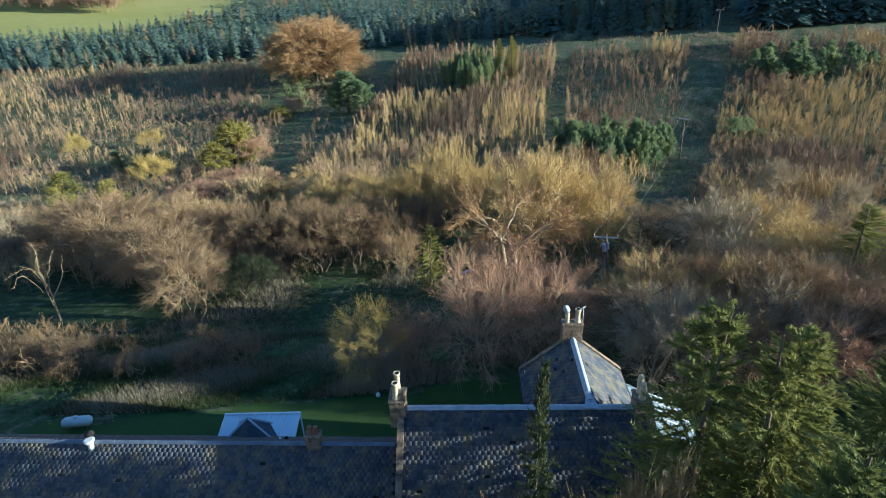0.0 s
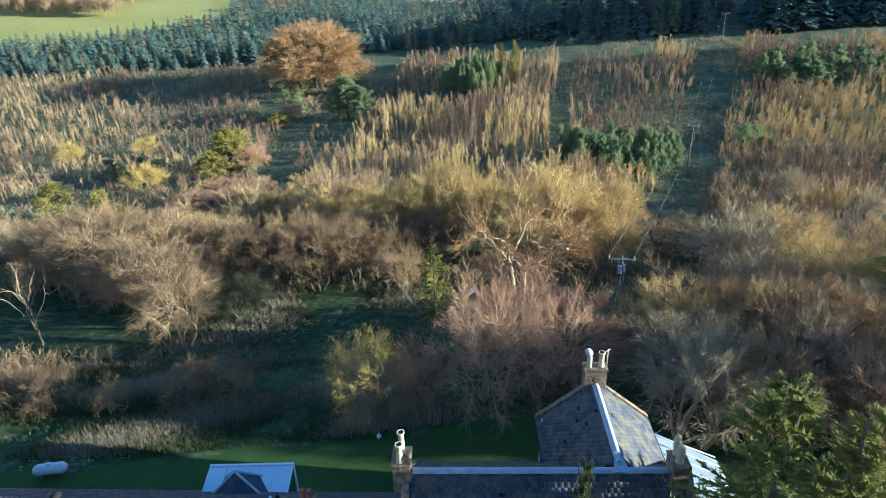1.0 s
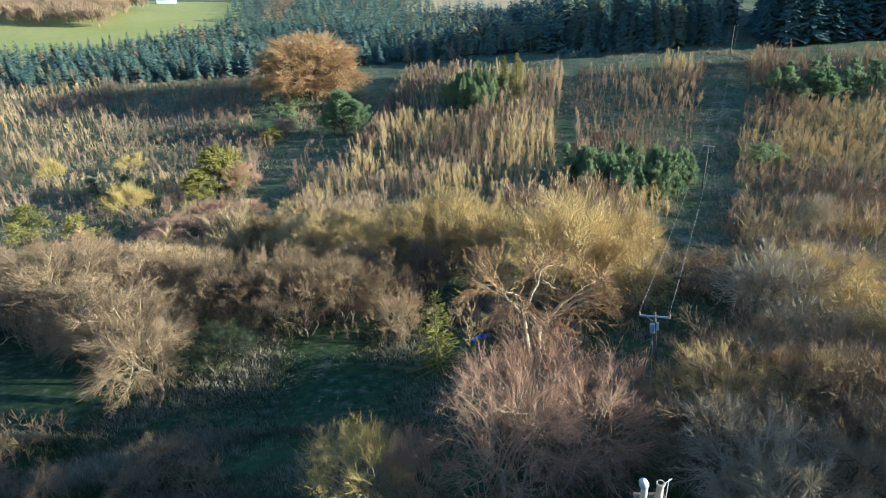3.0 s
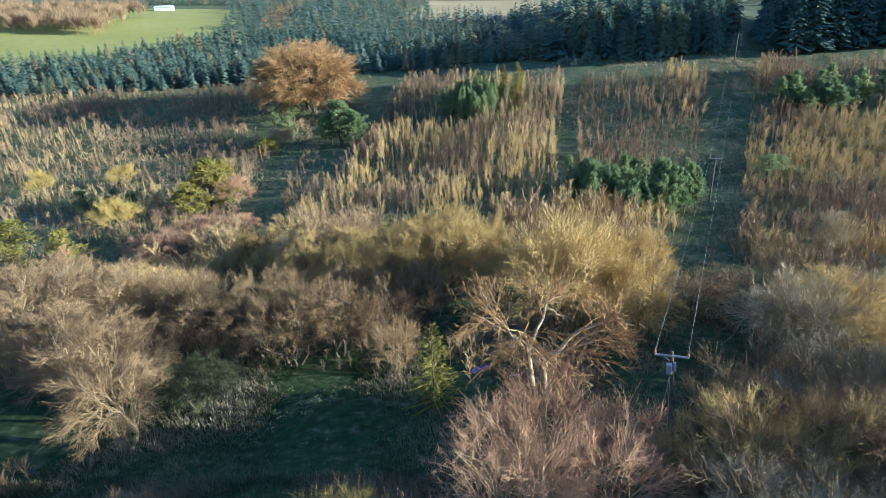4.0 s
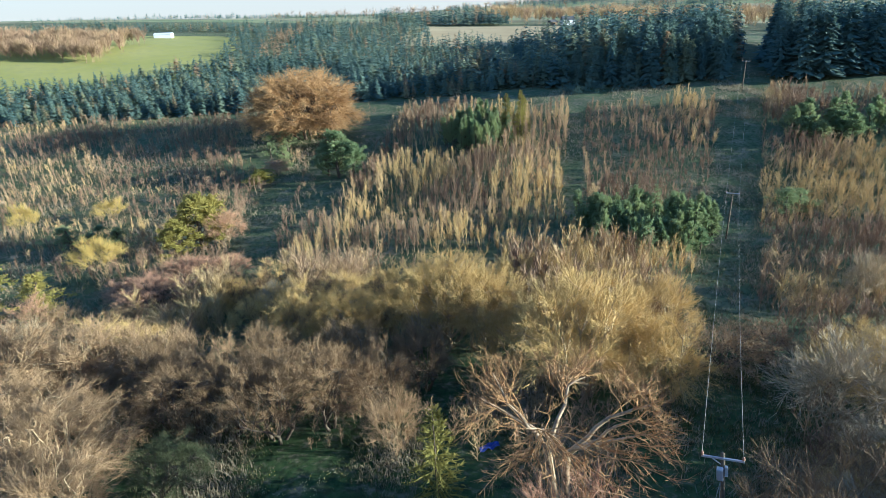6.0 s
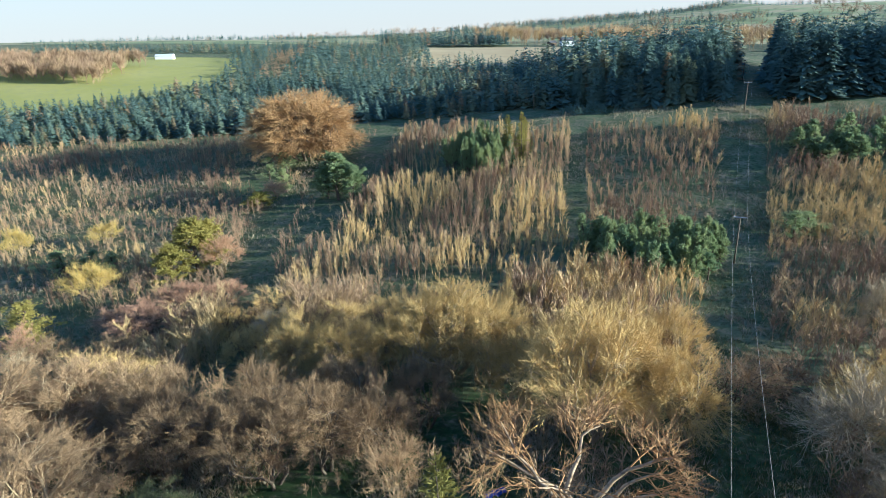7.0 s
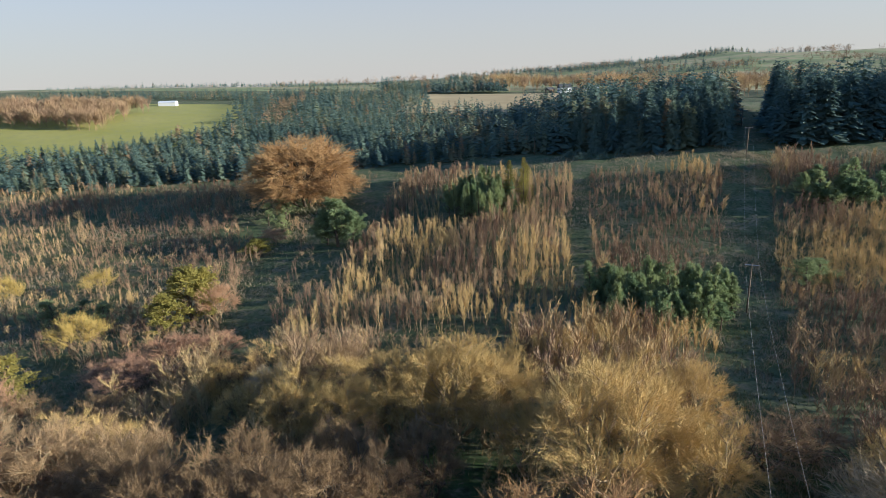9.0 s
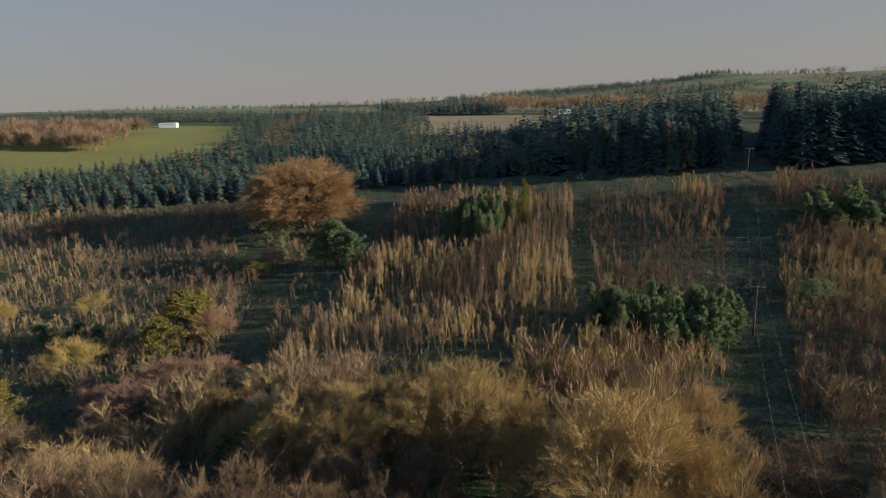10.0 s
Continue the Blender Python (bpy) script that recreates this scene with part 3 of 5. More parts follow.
def slated(parent, ridge0, ridge1, eave0, eave1, singles=0, w=0.27, gauge=0.21, seed=1, near_x=None):
    """A roof slope covered in slates. The corners may make a triangle or a trapezium. Some slates are parts, the rest joined."""
    rng = np.random.default_rng(seed)
    r0, r1, e0, e1 = (Vector(p) for p in (ridge0, ridge1, eave0, eave1))
    a, dn, nrm, _, ld = slope_frame(e0, e1, e0 + (r0 - e0)) if (r1 - r0).length < 0.01 else slope_frame(r0, r1, e0)
    if (r1 - r0).length < 0.01:
        dn = -dn
    rows = int(ld / gauge)
    v0, f0 = slate_mesh(w, gauge * 1.35)
    rot = np.array((a, dn, nrm)).T
    spots = []
    for j in range(rows):
        t = (j + 0.0) / rows
        p, q = r0.lerp(e0, t), r1.lerp(e1, t)
        s0, s1 = p.dot(a), q.dot(a)
        if s0 > s1:
            s0, s1 = s1, s0
        base = p - a * p.dot(a)
        x = s0 + (w / 2 if j % 2 else w * 0.98)
        while x < s1 - w * 0.3:
            if rng.random() > 0.008:
                spots.append(base + a * x)
            x += w * 1.004
    spots = np.array(spots)
    order = rng.permutation(len(spots)) if near_x is None else np.argsort(np.abs(spots[:, 0] - near_x))
    one = mesh_from("slate", v0 @ rot.T, f0)
    one.materials.append(MATS["slate"])
    for i in order[:singles]:
        ob = new("slate", one)
        ob.parent = parent
        ob.matrix_basis = Matrix.Translation(spots[i]) @ Matrix.Rotation(rng.normal() * 0.01, 4, nrm)
    rest = spots[order[singles:]]
    if len(rest):
        v = (v0 @ rot.T)[None] + rest[:, None]
        f = f0[None] + (np.arange(len(rest)) * len(v0))[:, None, None]
        me = mesh_from("slate_courses", v, f)
        tagged(mesh_part("slate_courses", me, "slate_bulk", parent), "weathered grey slates in courses", kind="stuff")


def ridge_tiles(parent, p, q, n, r=0.13, mat="lead"):
    p, q = Vector(p), Vector(q)
    d = (q - p) / n
    bm = bmesh.new()
    prof = [(-r * 1.1, -r * 0.75), (-r * 0.5, r * 0.1), (0, r * 0.3), (r * 0.5, r * 0.1), (r * 1.1, -r * 0.75)]
    L = d.length * 0.985
    a = [bm.verts.new((x, 0, z)) for x, z in prof] + [bm.verts.new((x * 0.8, 0, z - 0.03)) for x, z in prof[::-1]]
    b = [bm.verts.new((v.co.x, L, v.co.z)) for v in a]
    k = len(a)
    bm.faces.new(a)
    bm.faces.new(b[::-1])
    for i in range(k):
        bm.faces.new((a[i], b[i], b[(i + 1) % k], a[(i + 1) % k]))
    bmesh.ops.recalc_face_normals(bm, faces=bm.faces)
    me = bpy.data.meshes.new("ridge_tile")
    bm.to_mesh(me)
    bm.free()
    me.materials.append(MATS[mat])
    turn = d.to_track_quat("Y", "Z").to_matrix().to_4x4()
    for i in range(n):
        ob = new("ridge_tile", me)
        ob.parent = parent
        ob.matrix_basis = Matrix.Translation(p + d * (i + 0.01)) @ turn @ pose(0, 0, 0.008 * math.sin(i * 2.3))


def chimney(parent, x, y, z0, z1, wx, wy, pots, cap=True, brick="stone"):
    st = part("chimney_stack", box(x - wx / 2, x + wx / 2, y - wy / 2, y + wy / 2, z0, z1, 0.02), brick, parent, "weathered sandstone chimney stack")
    # courses of stone standing a little proud
    rng = random.Random(int(x * 10))
    n = max(2, int((z1 - z0) / 0.28))
    for i in range(n):
        a = z0 + (z1 - z0) * i / n + 0.012
        b = z0 + (z1 - z0) * (i + 1) / n - 0.012
        m = rng.uniform(0.35, 0.65) * wx - wx / 2
        for u0, u1 in ((-wx / 2 + 0.01, m - 0.01), (m + 0.01, wx / 2 - 0.01)):
            part("stone_block", box(x + u0, x + u1, y - wy / 2 - 0.018 - rng.random() * 0.012, y - wy / 2 + 0.03, a, b, 0.008), brick, st)
    if cap:
        part("coping", box(x - wx / 2 - 0.045, x + wx / 2 + 0.045, y - wy / 2 - 0.045, y + wy / 2 + 0.045, z1, z1 + 0.12, 0.025), brick, parent)
        z1 += 0.12
    for px, py, h, r, kind in pots:
        if kind == "plain":
            bm = lathe([(r * 1.15, 0), (r * 1.15, 0.08), (r * 0.95, 0.12), (r * 0.85, h - 0.12), (r * 1.1, h - 0.09), (r * 1.1, h), (r * 0.8, h), (r * 0.75, h - 0.3)], 16)
        elif kind == "louvred":
            bm = lathe([(r * 1.2, 0), (r * 1.2, 0.1), (r, 0.14), (r * 1.05, h * 0.45), (r * 1.25, h * 0.5), (r * 0.95, h * 0.6), (r * 1.2, h * 0.68), (r * 0.85, h * 0.78), (r * 1.05, h * 0.84), (r * 0.7, h * 0.95), (r * 0.25, h)], 16)
        else:
            bm = lathe([(r * 1.1, 0), (r * 0.9, 0.1), (r * 0.85, h), (r * 0.6, h)], 16)
        pot = part("chimney_pot", bm, "clay_cream", parent, "cream clay chimney pot", pose(px, py, z1 - 0.02))
        if kind == "cowl":
            hood = lathe([(r * 1.0, 0), (r * 1.25, 0.1), (r * 1.1, 0.34), (r * 0.5, 0.46), (0.02, 0.5)], 12)
            part("cowl", hood, "galvanised", pot, "galvanised wind cowl", pose(-0.02, 0, h - 0.05, 18, -20, 0))
        if kind == "plain":
            # a near-black disc closes the pot just below its rim
            part("flue_mouth", lathe([(r * 0.76, 0), (r * 0.76, 0.01)], 14), "near_black", pot, "dark disc in the mouth of the flue", pose(0, 0, h - 0.03))
    return st


def build_house():
    house = thing("house", pose(4, 22.6, 0) @ pose(0.62, 0, -0.2, 0, 0, -1.5) @ pose(-4, -22.6, 0), "stone house with grey slate roofs and stone chimneys", "house")
    g = -4.6
    # main range: ridge along x
    x0, x1, yr, zr, half, fall = -1.9, 9.9, 22.6, 2.85, 3.4, 2.9
    wall = [(x0, yr - half + 0.3, g - 1), (x0, yr + half - 0.3, g - 1), (x0, yr + half - 0.3, zr - fall), (x0, yr, zr - 0.25), (x0, yr - half + 0.3, zr - fall)]
    part("wall", prism(None, [(x0 + 0.1, *p[1:]) for p in wall], [(x1 - 0.1, *p[1:]) for p in wall]), "harling", house, "harled stone wall")
    for s, nm in ((-1, 3), (1, 4)):
        deck = [(0, yr, zr - 0.05), (0, yr + s * half, zr - fall - 0.1), (0, yr + s * half, zr - fall - 0.22), (0, yr, zr - 0.18)]
        roof = part("roof", prism(None, [(x0, *p[1:]) for p in deck], [(x1, *p[1:]) for p in deck]), "near_black", house, "dark slate roof slope")
        slated(roof, (x0, yr, zr - 0.03), (x1, yr, zr - 0.03), (x0, yr + s * half, zr - fall - 0.08), (x1, yr + s * half, zr - fall - 0.08), 150 if s < 0 else 0, seed=nm)
    ridge_tiles(house, (x0 + 0.3, yr, zr + 0.02), (x1 - 0.6, yr, zr + 0.02), 26, 0.15)
    for xs in (x0, x1):
        for s in (-1, 1):
            sk = [(xs - 0.16, yr, zr + 0.10), (xs + 0.16, yr, zr + 0.10), (xs + 0.16, yr, zr - 0.12), (xs - 0.16, yr, zr - 0.12)]
            part("skew_stone", prism(None, sk, [(p[0], yr + s * half, p[2] - fall) for p in sk]), "stone", house, "sandstone skew along the gable")
    chimney(house, -2.05, 22.75, 1.9, 3.35, 0.75, 1.1, [(-2.1, 22.45, 0.95, 0.15, "plain"), (-2.05, 22.95, 1.15, 0.15, "plain")])
    # a broken cope stone beside the pots
    part("cope_stone", box(-1.78, -1.6, 22.3, 22.6, 2.6, 3.85, 0.05), "stone", house, "upright weathered cope stone")
    chimney(house, 9.45, 22.5, 1.9, 3.4, 0.66, 0.95, [(9.4, 22.3, 0.95, 0.14, "louvred"), (9.4, 22.75, 1.05, 0.14, "louvred")], brick="stone")
    # wing behind: ridge along y
    xa, ya, yb, zw = 7.15, 22.7, 28.3, 3.05
    hw, fw = 2.85, 2.35
    pr = [(xa - hw + 0.2, g - 2.5), (xa + hw - 0.2, g - 2.5), (xa + hw - 0.2, zw - fw + 0.1), (xa, zw - 0.25), (xa - hw + 0.2, zw - fw + 0.1)]
    part("wall", prism(None, [(x, ya, z) for x, z in pr], [(x, yb - 0.1, z) for x, z in pr]), "harling", house, "harled stone wall")
    for s, nm, single in ((-1, 5, 150), (1, 6, 150)):
        deck = [(xa, zw - 0.05), (xa + s * hw, zw - fw - 0.08), (xa + s * hw, zw - fw - 0.2), (xa, zw - 0.18)]
        roof = part("roof", prism(None, [(x, ya, z) for x, z in deck], [(x, yb, z) for x, z in deck]), "near_black", house, "slate roof slope of the wing")
        slated(roof, (xa, ya + 0.2, zw - 0.03), (xa, yb, zw - 0.03), (xa + s * hw, ya + 0.2, zw - fw - 0.06), (xa + s * hw, yb, zw - fw - 0.06), single, seed=nm)
        sk = [(xa, yb - 0.13, zw + 0.09), (xa, yb + 0.15, zw + 0.09), (xa, yb + 0.15, zw - 0.12), (xa, yb - 0.13, zw - 0.12)]
        part("skew_stone", prism(None, sk, [(p[0] + s * (hw + 0.05), p[1], p[2] - fw - 0.05) for p in sk]), "stone", house, "sandstone skew along the gable")
        part("gutter", rod((xa + s * (hw + 0.05), ya, zw - fw - 0.14), (xa + s * (hw + 0.05), yb, zw - fw - 0.14), 0.06), "near_black", house, "dark iron gutter")
    ridge_tiles(house, (xa, ya + 0.1, zw + 0.03), (xa, yb - 0.35, zw + 0.03), 12, 0.16)
    # lead apron where the two roofs meet
    part("flashing", prism(None, [(xa - 0.35, ya - 0.3, zr + 0.0), (xa + 0.35, ya - 0.3, zr + 0.0), (xa + 0.35, ya - 0.3, zr + 0.04), (xa - 0.35, ya - 0.3, zr + 0.04)],
                          [(xa - 0.1, ya + 0.6, zw + 0.0), (xa + 0.1, ya + 0.6, zw + 0.0), (xa + 0.1, ya + 0.6, zw + 0.10), (xa - 0.1, ya + 0.6, zw + 0.10)]), "lead", house, "grey lead flashing")
    chimney(house, 7.13, 28.35, 2.2, 3.75, 1.1, 0.62, [(6.85, 28.35, 0.75, 0.15, "cowl"), (7.42, 28.35, 0.85, 0.15, "plain")])
    part("aerial_mast", rod((7.72, 28.4, 3.2), (7.72, 28.4, 4.85), 0.018), "galvanised", house, "thin aerial mast")
    part("aerial_boom", rod((7.3, 28.2, 4.65), (7.85, 28.45, 4.8), 0.016), "galvanised", house)
    # translucent lean-to beside the wing
    lean = [(10.2, 24.2, 0.1), (10.2, 27.8, 0.1), (13.6, 27.4, -1.5), (13.6, 24.2, -1.5)]
    part("lean_to_roof", prism(None, lean, [(x, y, z - 0.09) for x, y, z in lean]), "polycarbonate", house, "pale translucent lean-to roof")
    for i in range(6):
        y = 24.3 + i * 0.66
        part("glazing_bar", rod((10.2, y, 0.13), (13.55, y, -1.46), 0.03, n=5), "white_frame", house)
    part("wall", box(10.1, 13.4, 24.3, 27.2, g - 2, -1.7), "harling", house)
    return house


def build_low_house():
    h = thing("low_house", pose(-12, 23.3, 0) @ pose(0.47, 0, 0.55, 0, 0, -2.3) @ pose(12, -23.3, 0), "long low house with a dark slate roof", "house")
    g = -5.6
    x0, x1, yr, zr, half, fall = -46.0, -2.1, 23.35, -0.42, 3.2, 2.5
    pr = [(yr - half + 0.3, g - 2), (yr + half - 0.3, g - 2), (yr + half - 0.3, zr - fall), (yr, zr - 0.25), (yr - half + 0.3, zr - fall)]
    part("wall", prism(None, [(x0 + 0.1, y, z) for y, z in pr], [(x1 - 0.1, y, z) for y, z in pr]), "harling", h, "harled wall")
    for s, nm in ((-1, 8), (1, 9)):
        deck = [(yr, zr - 0.05), (yr + s * half, zr - fall - 0.1), (yr + s * half, zr - fall - 0.22), (yr, zr - 0.18)]
        roof = part("roof", prism(None, [(x0, y, z) for y, z in deck], [(x1, y, z) for y, z in deck]), "near_black", h, "blue-grey slate roof slope")
        slated(roof, (x0, yr, zr - 0.03), (x1, yr, zr - 0.03), (x0, yr + s * half, zr - fall - 0.08), (x1, yr + s * half, zr - fall - 0.08), 200 if s < 0 else 0, seed=nm, near_x=-14.0)
    ridge_tiles(h, (x0, yr, zr + 0.03), (x1 - 0.1, yr, zr + 0.03), 60, 0.12, "ridge_slate")
    chimney(h, -6.35, 23.4, -1.2, 0.05, 0.75, 0.55, [], cap=True)
    part("chimney_pot", lathe([(0.12, 0), (0.10, 0.1), (0.095, 0.4), (0.12, 0.44), (0.09, 0.44)], 12), "clay_red", h, "red clay chimney pot", pose(-6.5, 23.4, 0.15))
    part("chimney_pot", lathe([(0.12, 0), (0.10, 0.1), (0.095, 0.4), (0.12, 0.44), (0.09, 0.44)], 12), "clay_red", h, "red clay chimney pot", pose(-6.2, 23.4, 0.15))
    vent = part("roof_vent", lathe([(0.16, 0), (0.14, 0.35), (0.26, 0.55), (0.28, 0.62), (0.2, 0.66)], 14), "tank_white", h, "white roof vent", pose(-18.0, 23.1, -0.75))
    part("vent_cap", lathe([(0.1, 0), (0.24, 0.03), (0.2, 0.16), (0.05, 0.22)], 12), "near_black", vent, "dark cap", pose(-0.1, 0.3, 0.7))
    # slate pyramid behind the ridge
    px, py, pz = -11.35, 26.9, -2.0
    c = [(-13.2, 25.1, -3.3), (-8.2, 25.1, -3.3), (-9.6, 27.4, -2.95), (-12.3, 27.4, -2.95)]
    part("wall", box(-13.0, -8.4, 25.0, 25.2, g - 2, -3.35), "harling", h)
    for i in range(4):
        p, q = c[i], c[(i + 1) % 4]
        top = (px, py, pz)
        deck = [top, p, q]
        rf = part("roof", prism(None, deck, [(x, y, z - 0.08) for x, y, z in deck]), "slate_bulk", h, "slate face of a pyramid roof")
        part("hip", rod((px, py, pz + 0.03), (p[0], p[1], p[2] + 0.03), 0.07, n=6), "lead", h, "lead hip roll")
    return h


def build_conservatory():
    """White-framed conservatory behind the low house."""
    c = thing("conservatory", pose(0.37, 0, 0.5), "white conservatory with a pale panelled roof", "conservatory")
    x0, x1, yf, zf, zb = -12.75, -8.3, 24.9, -3.1, -2.42
    ym = 27.75
    g = gz(-10.5, 28) - 0.8
    # roof panels
    n = 5
    for i in range(n):
        a, b = x0 + (x1 - x0) * i / n + 0.03, x0 + (x1 - x0) * (i + 1) / n - 0.03
        p = [(a, yf, zf), (b, yf, zf), (b, ym, zb), (a, ym, zb)]
        part("roof_panel", prism(None, p, [(x, y, z - 0.04) for x, y, z in p]), "white_panel", c, "pale translucent roof panel")
    for i in range(n + 1):
        x = x0 + (x1 - x0) * i / n
        part("glazing_bar", rod((x, yf, zf + 0.03), (x, ym, zb + 0.03), 0.045, n=6), "white_frame", c)
    part("ridge_beam", box(x0 - 0.05, x1 + 0.05, ym - 0.07, ym + 0.07, zb - 0.02, zb + 0.1, 0.02), "white_frame", c, "white ridge beam")
    for sx in (x0, x1):
        part("gable_frame", rod((sx, ym, zb - 0.1), (sx, ym, g), 0.06, n=6), "white_frame", c)
        part("gable_frame", rod((sx, yf + 0.1, zf - 0.1), (sx, yf + 0.1, g), 0.06, n=6), "white_frame", c)
        part("gable_frame", rod((sx, yf, zf - 1.1), (sx, ym, zf - 1.1), 0.05, n=6), "white_frame", c)
        pn = [(sx, ym, zb - 0.1), (sx, yf, zf - 0.05), (sx, yf, g), (sx, ym, g)]
        pane = part("pane", prism(None, pn, [(x - 0.02, y, z) for x, y, z in pn]), "glass", c, "clear glass pane")
        pane.visible_shadow = False
    for i in range(n):
        a, b = x0 + (x1 - x0) * i / n + 0.05, x0 + (x1 - x0) * (i + 1) / n - 0.05
        part("mullion", box(a - 0.09, a - 0.01, ym - 0.05, ym + 0.05, g, zb - 0.06), "white_frame", c)
        pane = part("pane", box(a, b, ym - 0.01, ym + 0.01, g + 0.6, zb - 0.1), "glass", c)
        pane.visible_shadow = False
    part("dwarf_wall", box(x0, x1, ym - 0.1, ym + 0.1, g - 0.5, g + 0.58), "harling", c)
    part("flue", rod((-8.7, 25.0, -3.4), (-8.7, 25.0, -1.75), 0.07), "white_frame", c, "white flue pipe")
    return c


build_house()
build_low_house()
build_conservatory()

# stove flue with a dark cowl beside the conservatory
fl = thing("stove_flue", pose(-7.95, 24.9, -4.0), "slim black stove flue with a cowl", "flue")
part("pipe", rod((0, 0, 0), (0, 0, 2.5), 0.06), "near_black", fl)
part("cowl", lathe([(0.07, 0), (0.13, 0.1), (0.14, 0.22), (0.09, 0.34), (0.11, 0.4), (0.05, 0.46)], 12), "near_black", fl, "", pose(0, 0, 2.48))

# gas tank on the grass bank
tz = gz(-23.6, 30.4)
tank = thing("gas_tank", pose(-23.6, 30.4, tz, 0, 0, 8) @ Matrix.Diagonal((0.85, 0.64, 0.64, 1)), "white domestic gas tank lying in long grass", "tank")
bm = lathe([(0.05, -1.1), (0.35, -1.06), (0.52, -0.88), (0.55, -0.7), (0.55, 0.7), (0.52, 0.88), (0.35, 1.06), (0.05, 1.1)], 20)
bmesh.ops.rotate(bm, matrix=Matrix.Rotation(radians(90), 3, "Y"), verts=bm.verts)
part("shell", bm, "tank_white", tank, "", pose(0, 0, 0.75))
for x in (-0.6, 0.6):
    part("foot", box(x - 0.09, x + 0.09, -0.4, 0.4, -0.1, 0.35), "stone", tank)
part("valve_cover", lathe([(0.2, 0), (0.2, 0.14), (0.12, 0.2)], 12), "tank_white", tank, "", pose(0, 0, 1.26))
# white ball by the lawn's edge
ball = thing("buoy", pose(-4.15, 33.3, gz(-4.15, 33.3)), "round white buoy at the lawn's edge", "buoy")
part("float", lathe([(0.02, 0), (0.09, 0.02), (0.15, 0.1), (0.165, 0.18), (0.14, 0.27), (0.08, 0.33), (0.04, 0.35), (0.04, 0.39)], 14), "white_frame", ball)


# ---- power line ----
def power_pole(x, y, height, arm, turn, transformer=False):
    z = gz(x, y)
    p = thing("power_pole", pose(x, y, z - 0.3, 0, 0, turn) @ pose(0, 0, 0, 0, -7 if transformer else 0, 0), "wooden power pole with a galvanised crossarm" if not transformer else "wooden power pole with crossarm, transformer and stay wires", "power pole", "power line poles")
    part("post", lathe([(0.15, 0), (0.14, height * 0.4), (0.11, height + 0.25), (0.05, height + 0.3)], 10), "pole_wood", p, "weathered wooden post")
    part("crossarm", box(-arm / 2, arm / 2, -0.16, -0.06, height - 0.06, height + 0.06, 0.01), "galvanised", p, "galvanised steel crossarm")
    for s in (-1, 1):
        ins = part("insulator", lathe([(0.03, 0), (0.08, 0.05), (0.05, 0.09), (0.09, 0.13), (0.05, 0.18), (0.06, 0.24), (0.02, 0.28)], 10), "porcelain", p, "brown porcelain insulator", pose(s * (arm / 2 - 0.05), -0.11, height + 0.05))
    if transformer:
        tr = part("transformer", box(-0.3, 0.04, -0.46, -0.15, height - 1.25, height - 0.5, 0.04), "grey_paint", p, "grey pole-mounted transformer")
        for k in range(5):
            part("fin", box(-0.28 + k * 0.07, -0.26 + k * 0.07, -0.52, -0.46, height - 1.2, height - 0.55), "grey_paint", tr)
        part("switch_box", box(0.1, 0.27, -0.25, -0.05, height - 1.1, height - 0.45, 0.03), "galvanised", p)
        part("bracket", rod((-0.5, -0.1, height - 0.1), (-0.1, -0.1, height - 0.4), 0.03), "galvanised", p)
        for sx in (-1.7, -0.4):
            part("stay_wire", rod((-0.12, -0.1, height - 1.6), (sx, -1.6, 0.1), 0.014, n=5), "wire", p)
    return p


POLES = [(15.95, 48.15, 9.1, 2.15, -25, True), (48.8, 121.5, 8.9, 2.1, -25, False), (88.0, 206.0, 9.0, 2.1, -25, False), (119.5, 276, 9.0, 2.1, -25, False)]
for pr in POLES:
    power_pole(*pr)


def wire(a, b, sag):
    cu = bpy.data.curves.new("conductor", "CURVE")
    cu.dimensions = "3D"
    cu.bevel_depth = 0.008
    cu.bevel_resolution = 1
    sp = cu.splines.new("POLY")
    n = 24
    sp.points.add(n)
    for i in range(n + 1):
        t = i / n
        p = Vector(a).lerp(Vector(b), t)
        sp.points[i].co = (p.x, p.y, p.z - sag * 4 * t * (1 - t), 1)
    cu.materials.append(MATS["wire"])
    return tagged(new("conductor", cu), "bare overhead conductor strung between wooden poles", "power cable", "overhead wires")


for p, q in zip(POLES, POLES[1:]):
    for s in (-1, 1):
        ends = []
        for x, y, h, arm, turn, lean in (p, q):
            at = pose(x, y, gz(x, y) - 0.3, 0, 0, turn) @ pose(0, 0, 0, 0, -7 if lean else 0, 0)
            ends.append(at @ Vector((s * (arm / 2 - 0.05), -0.11, h + 0.3)))
        wire(*ends, (Vector(ends[0]) - Vector(ends[1])).length * 0.014)

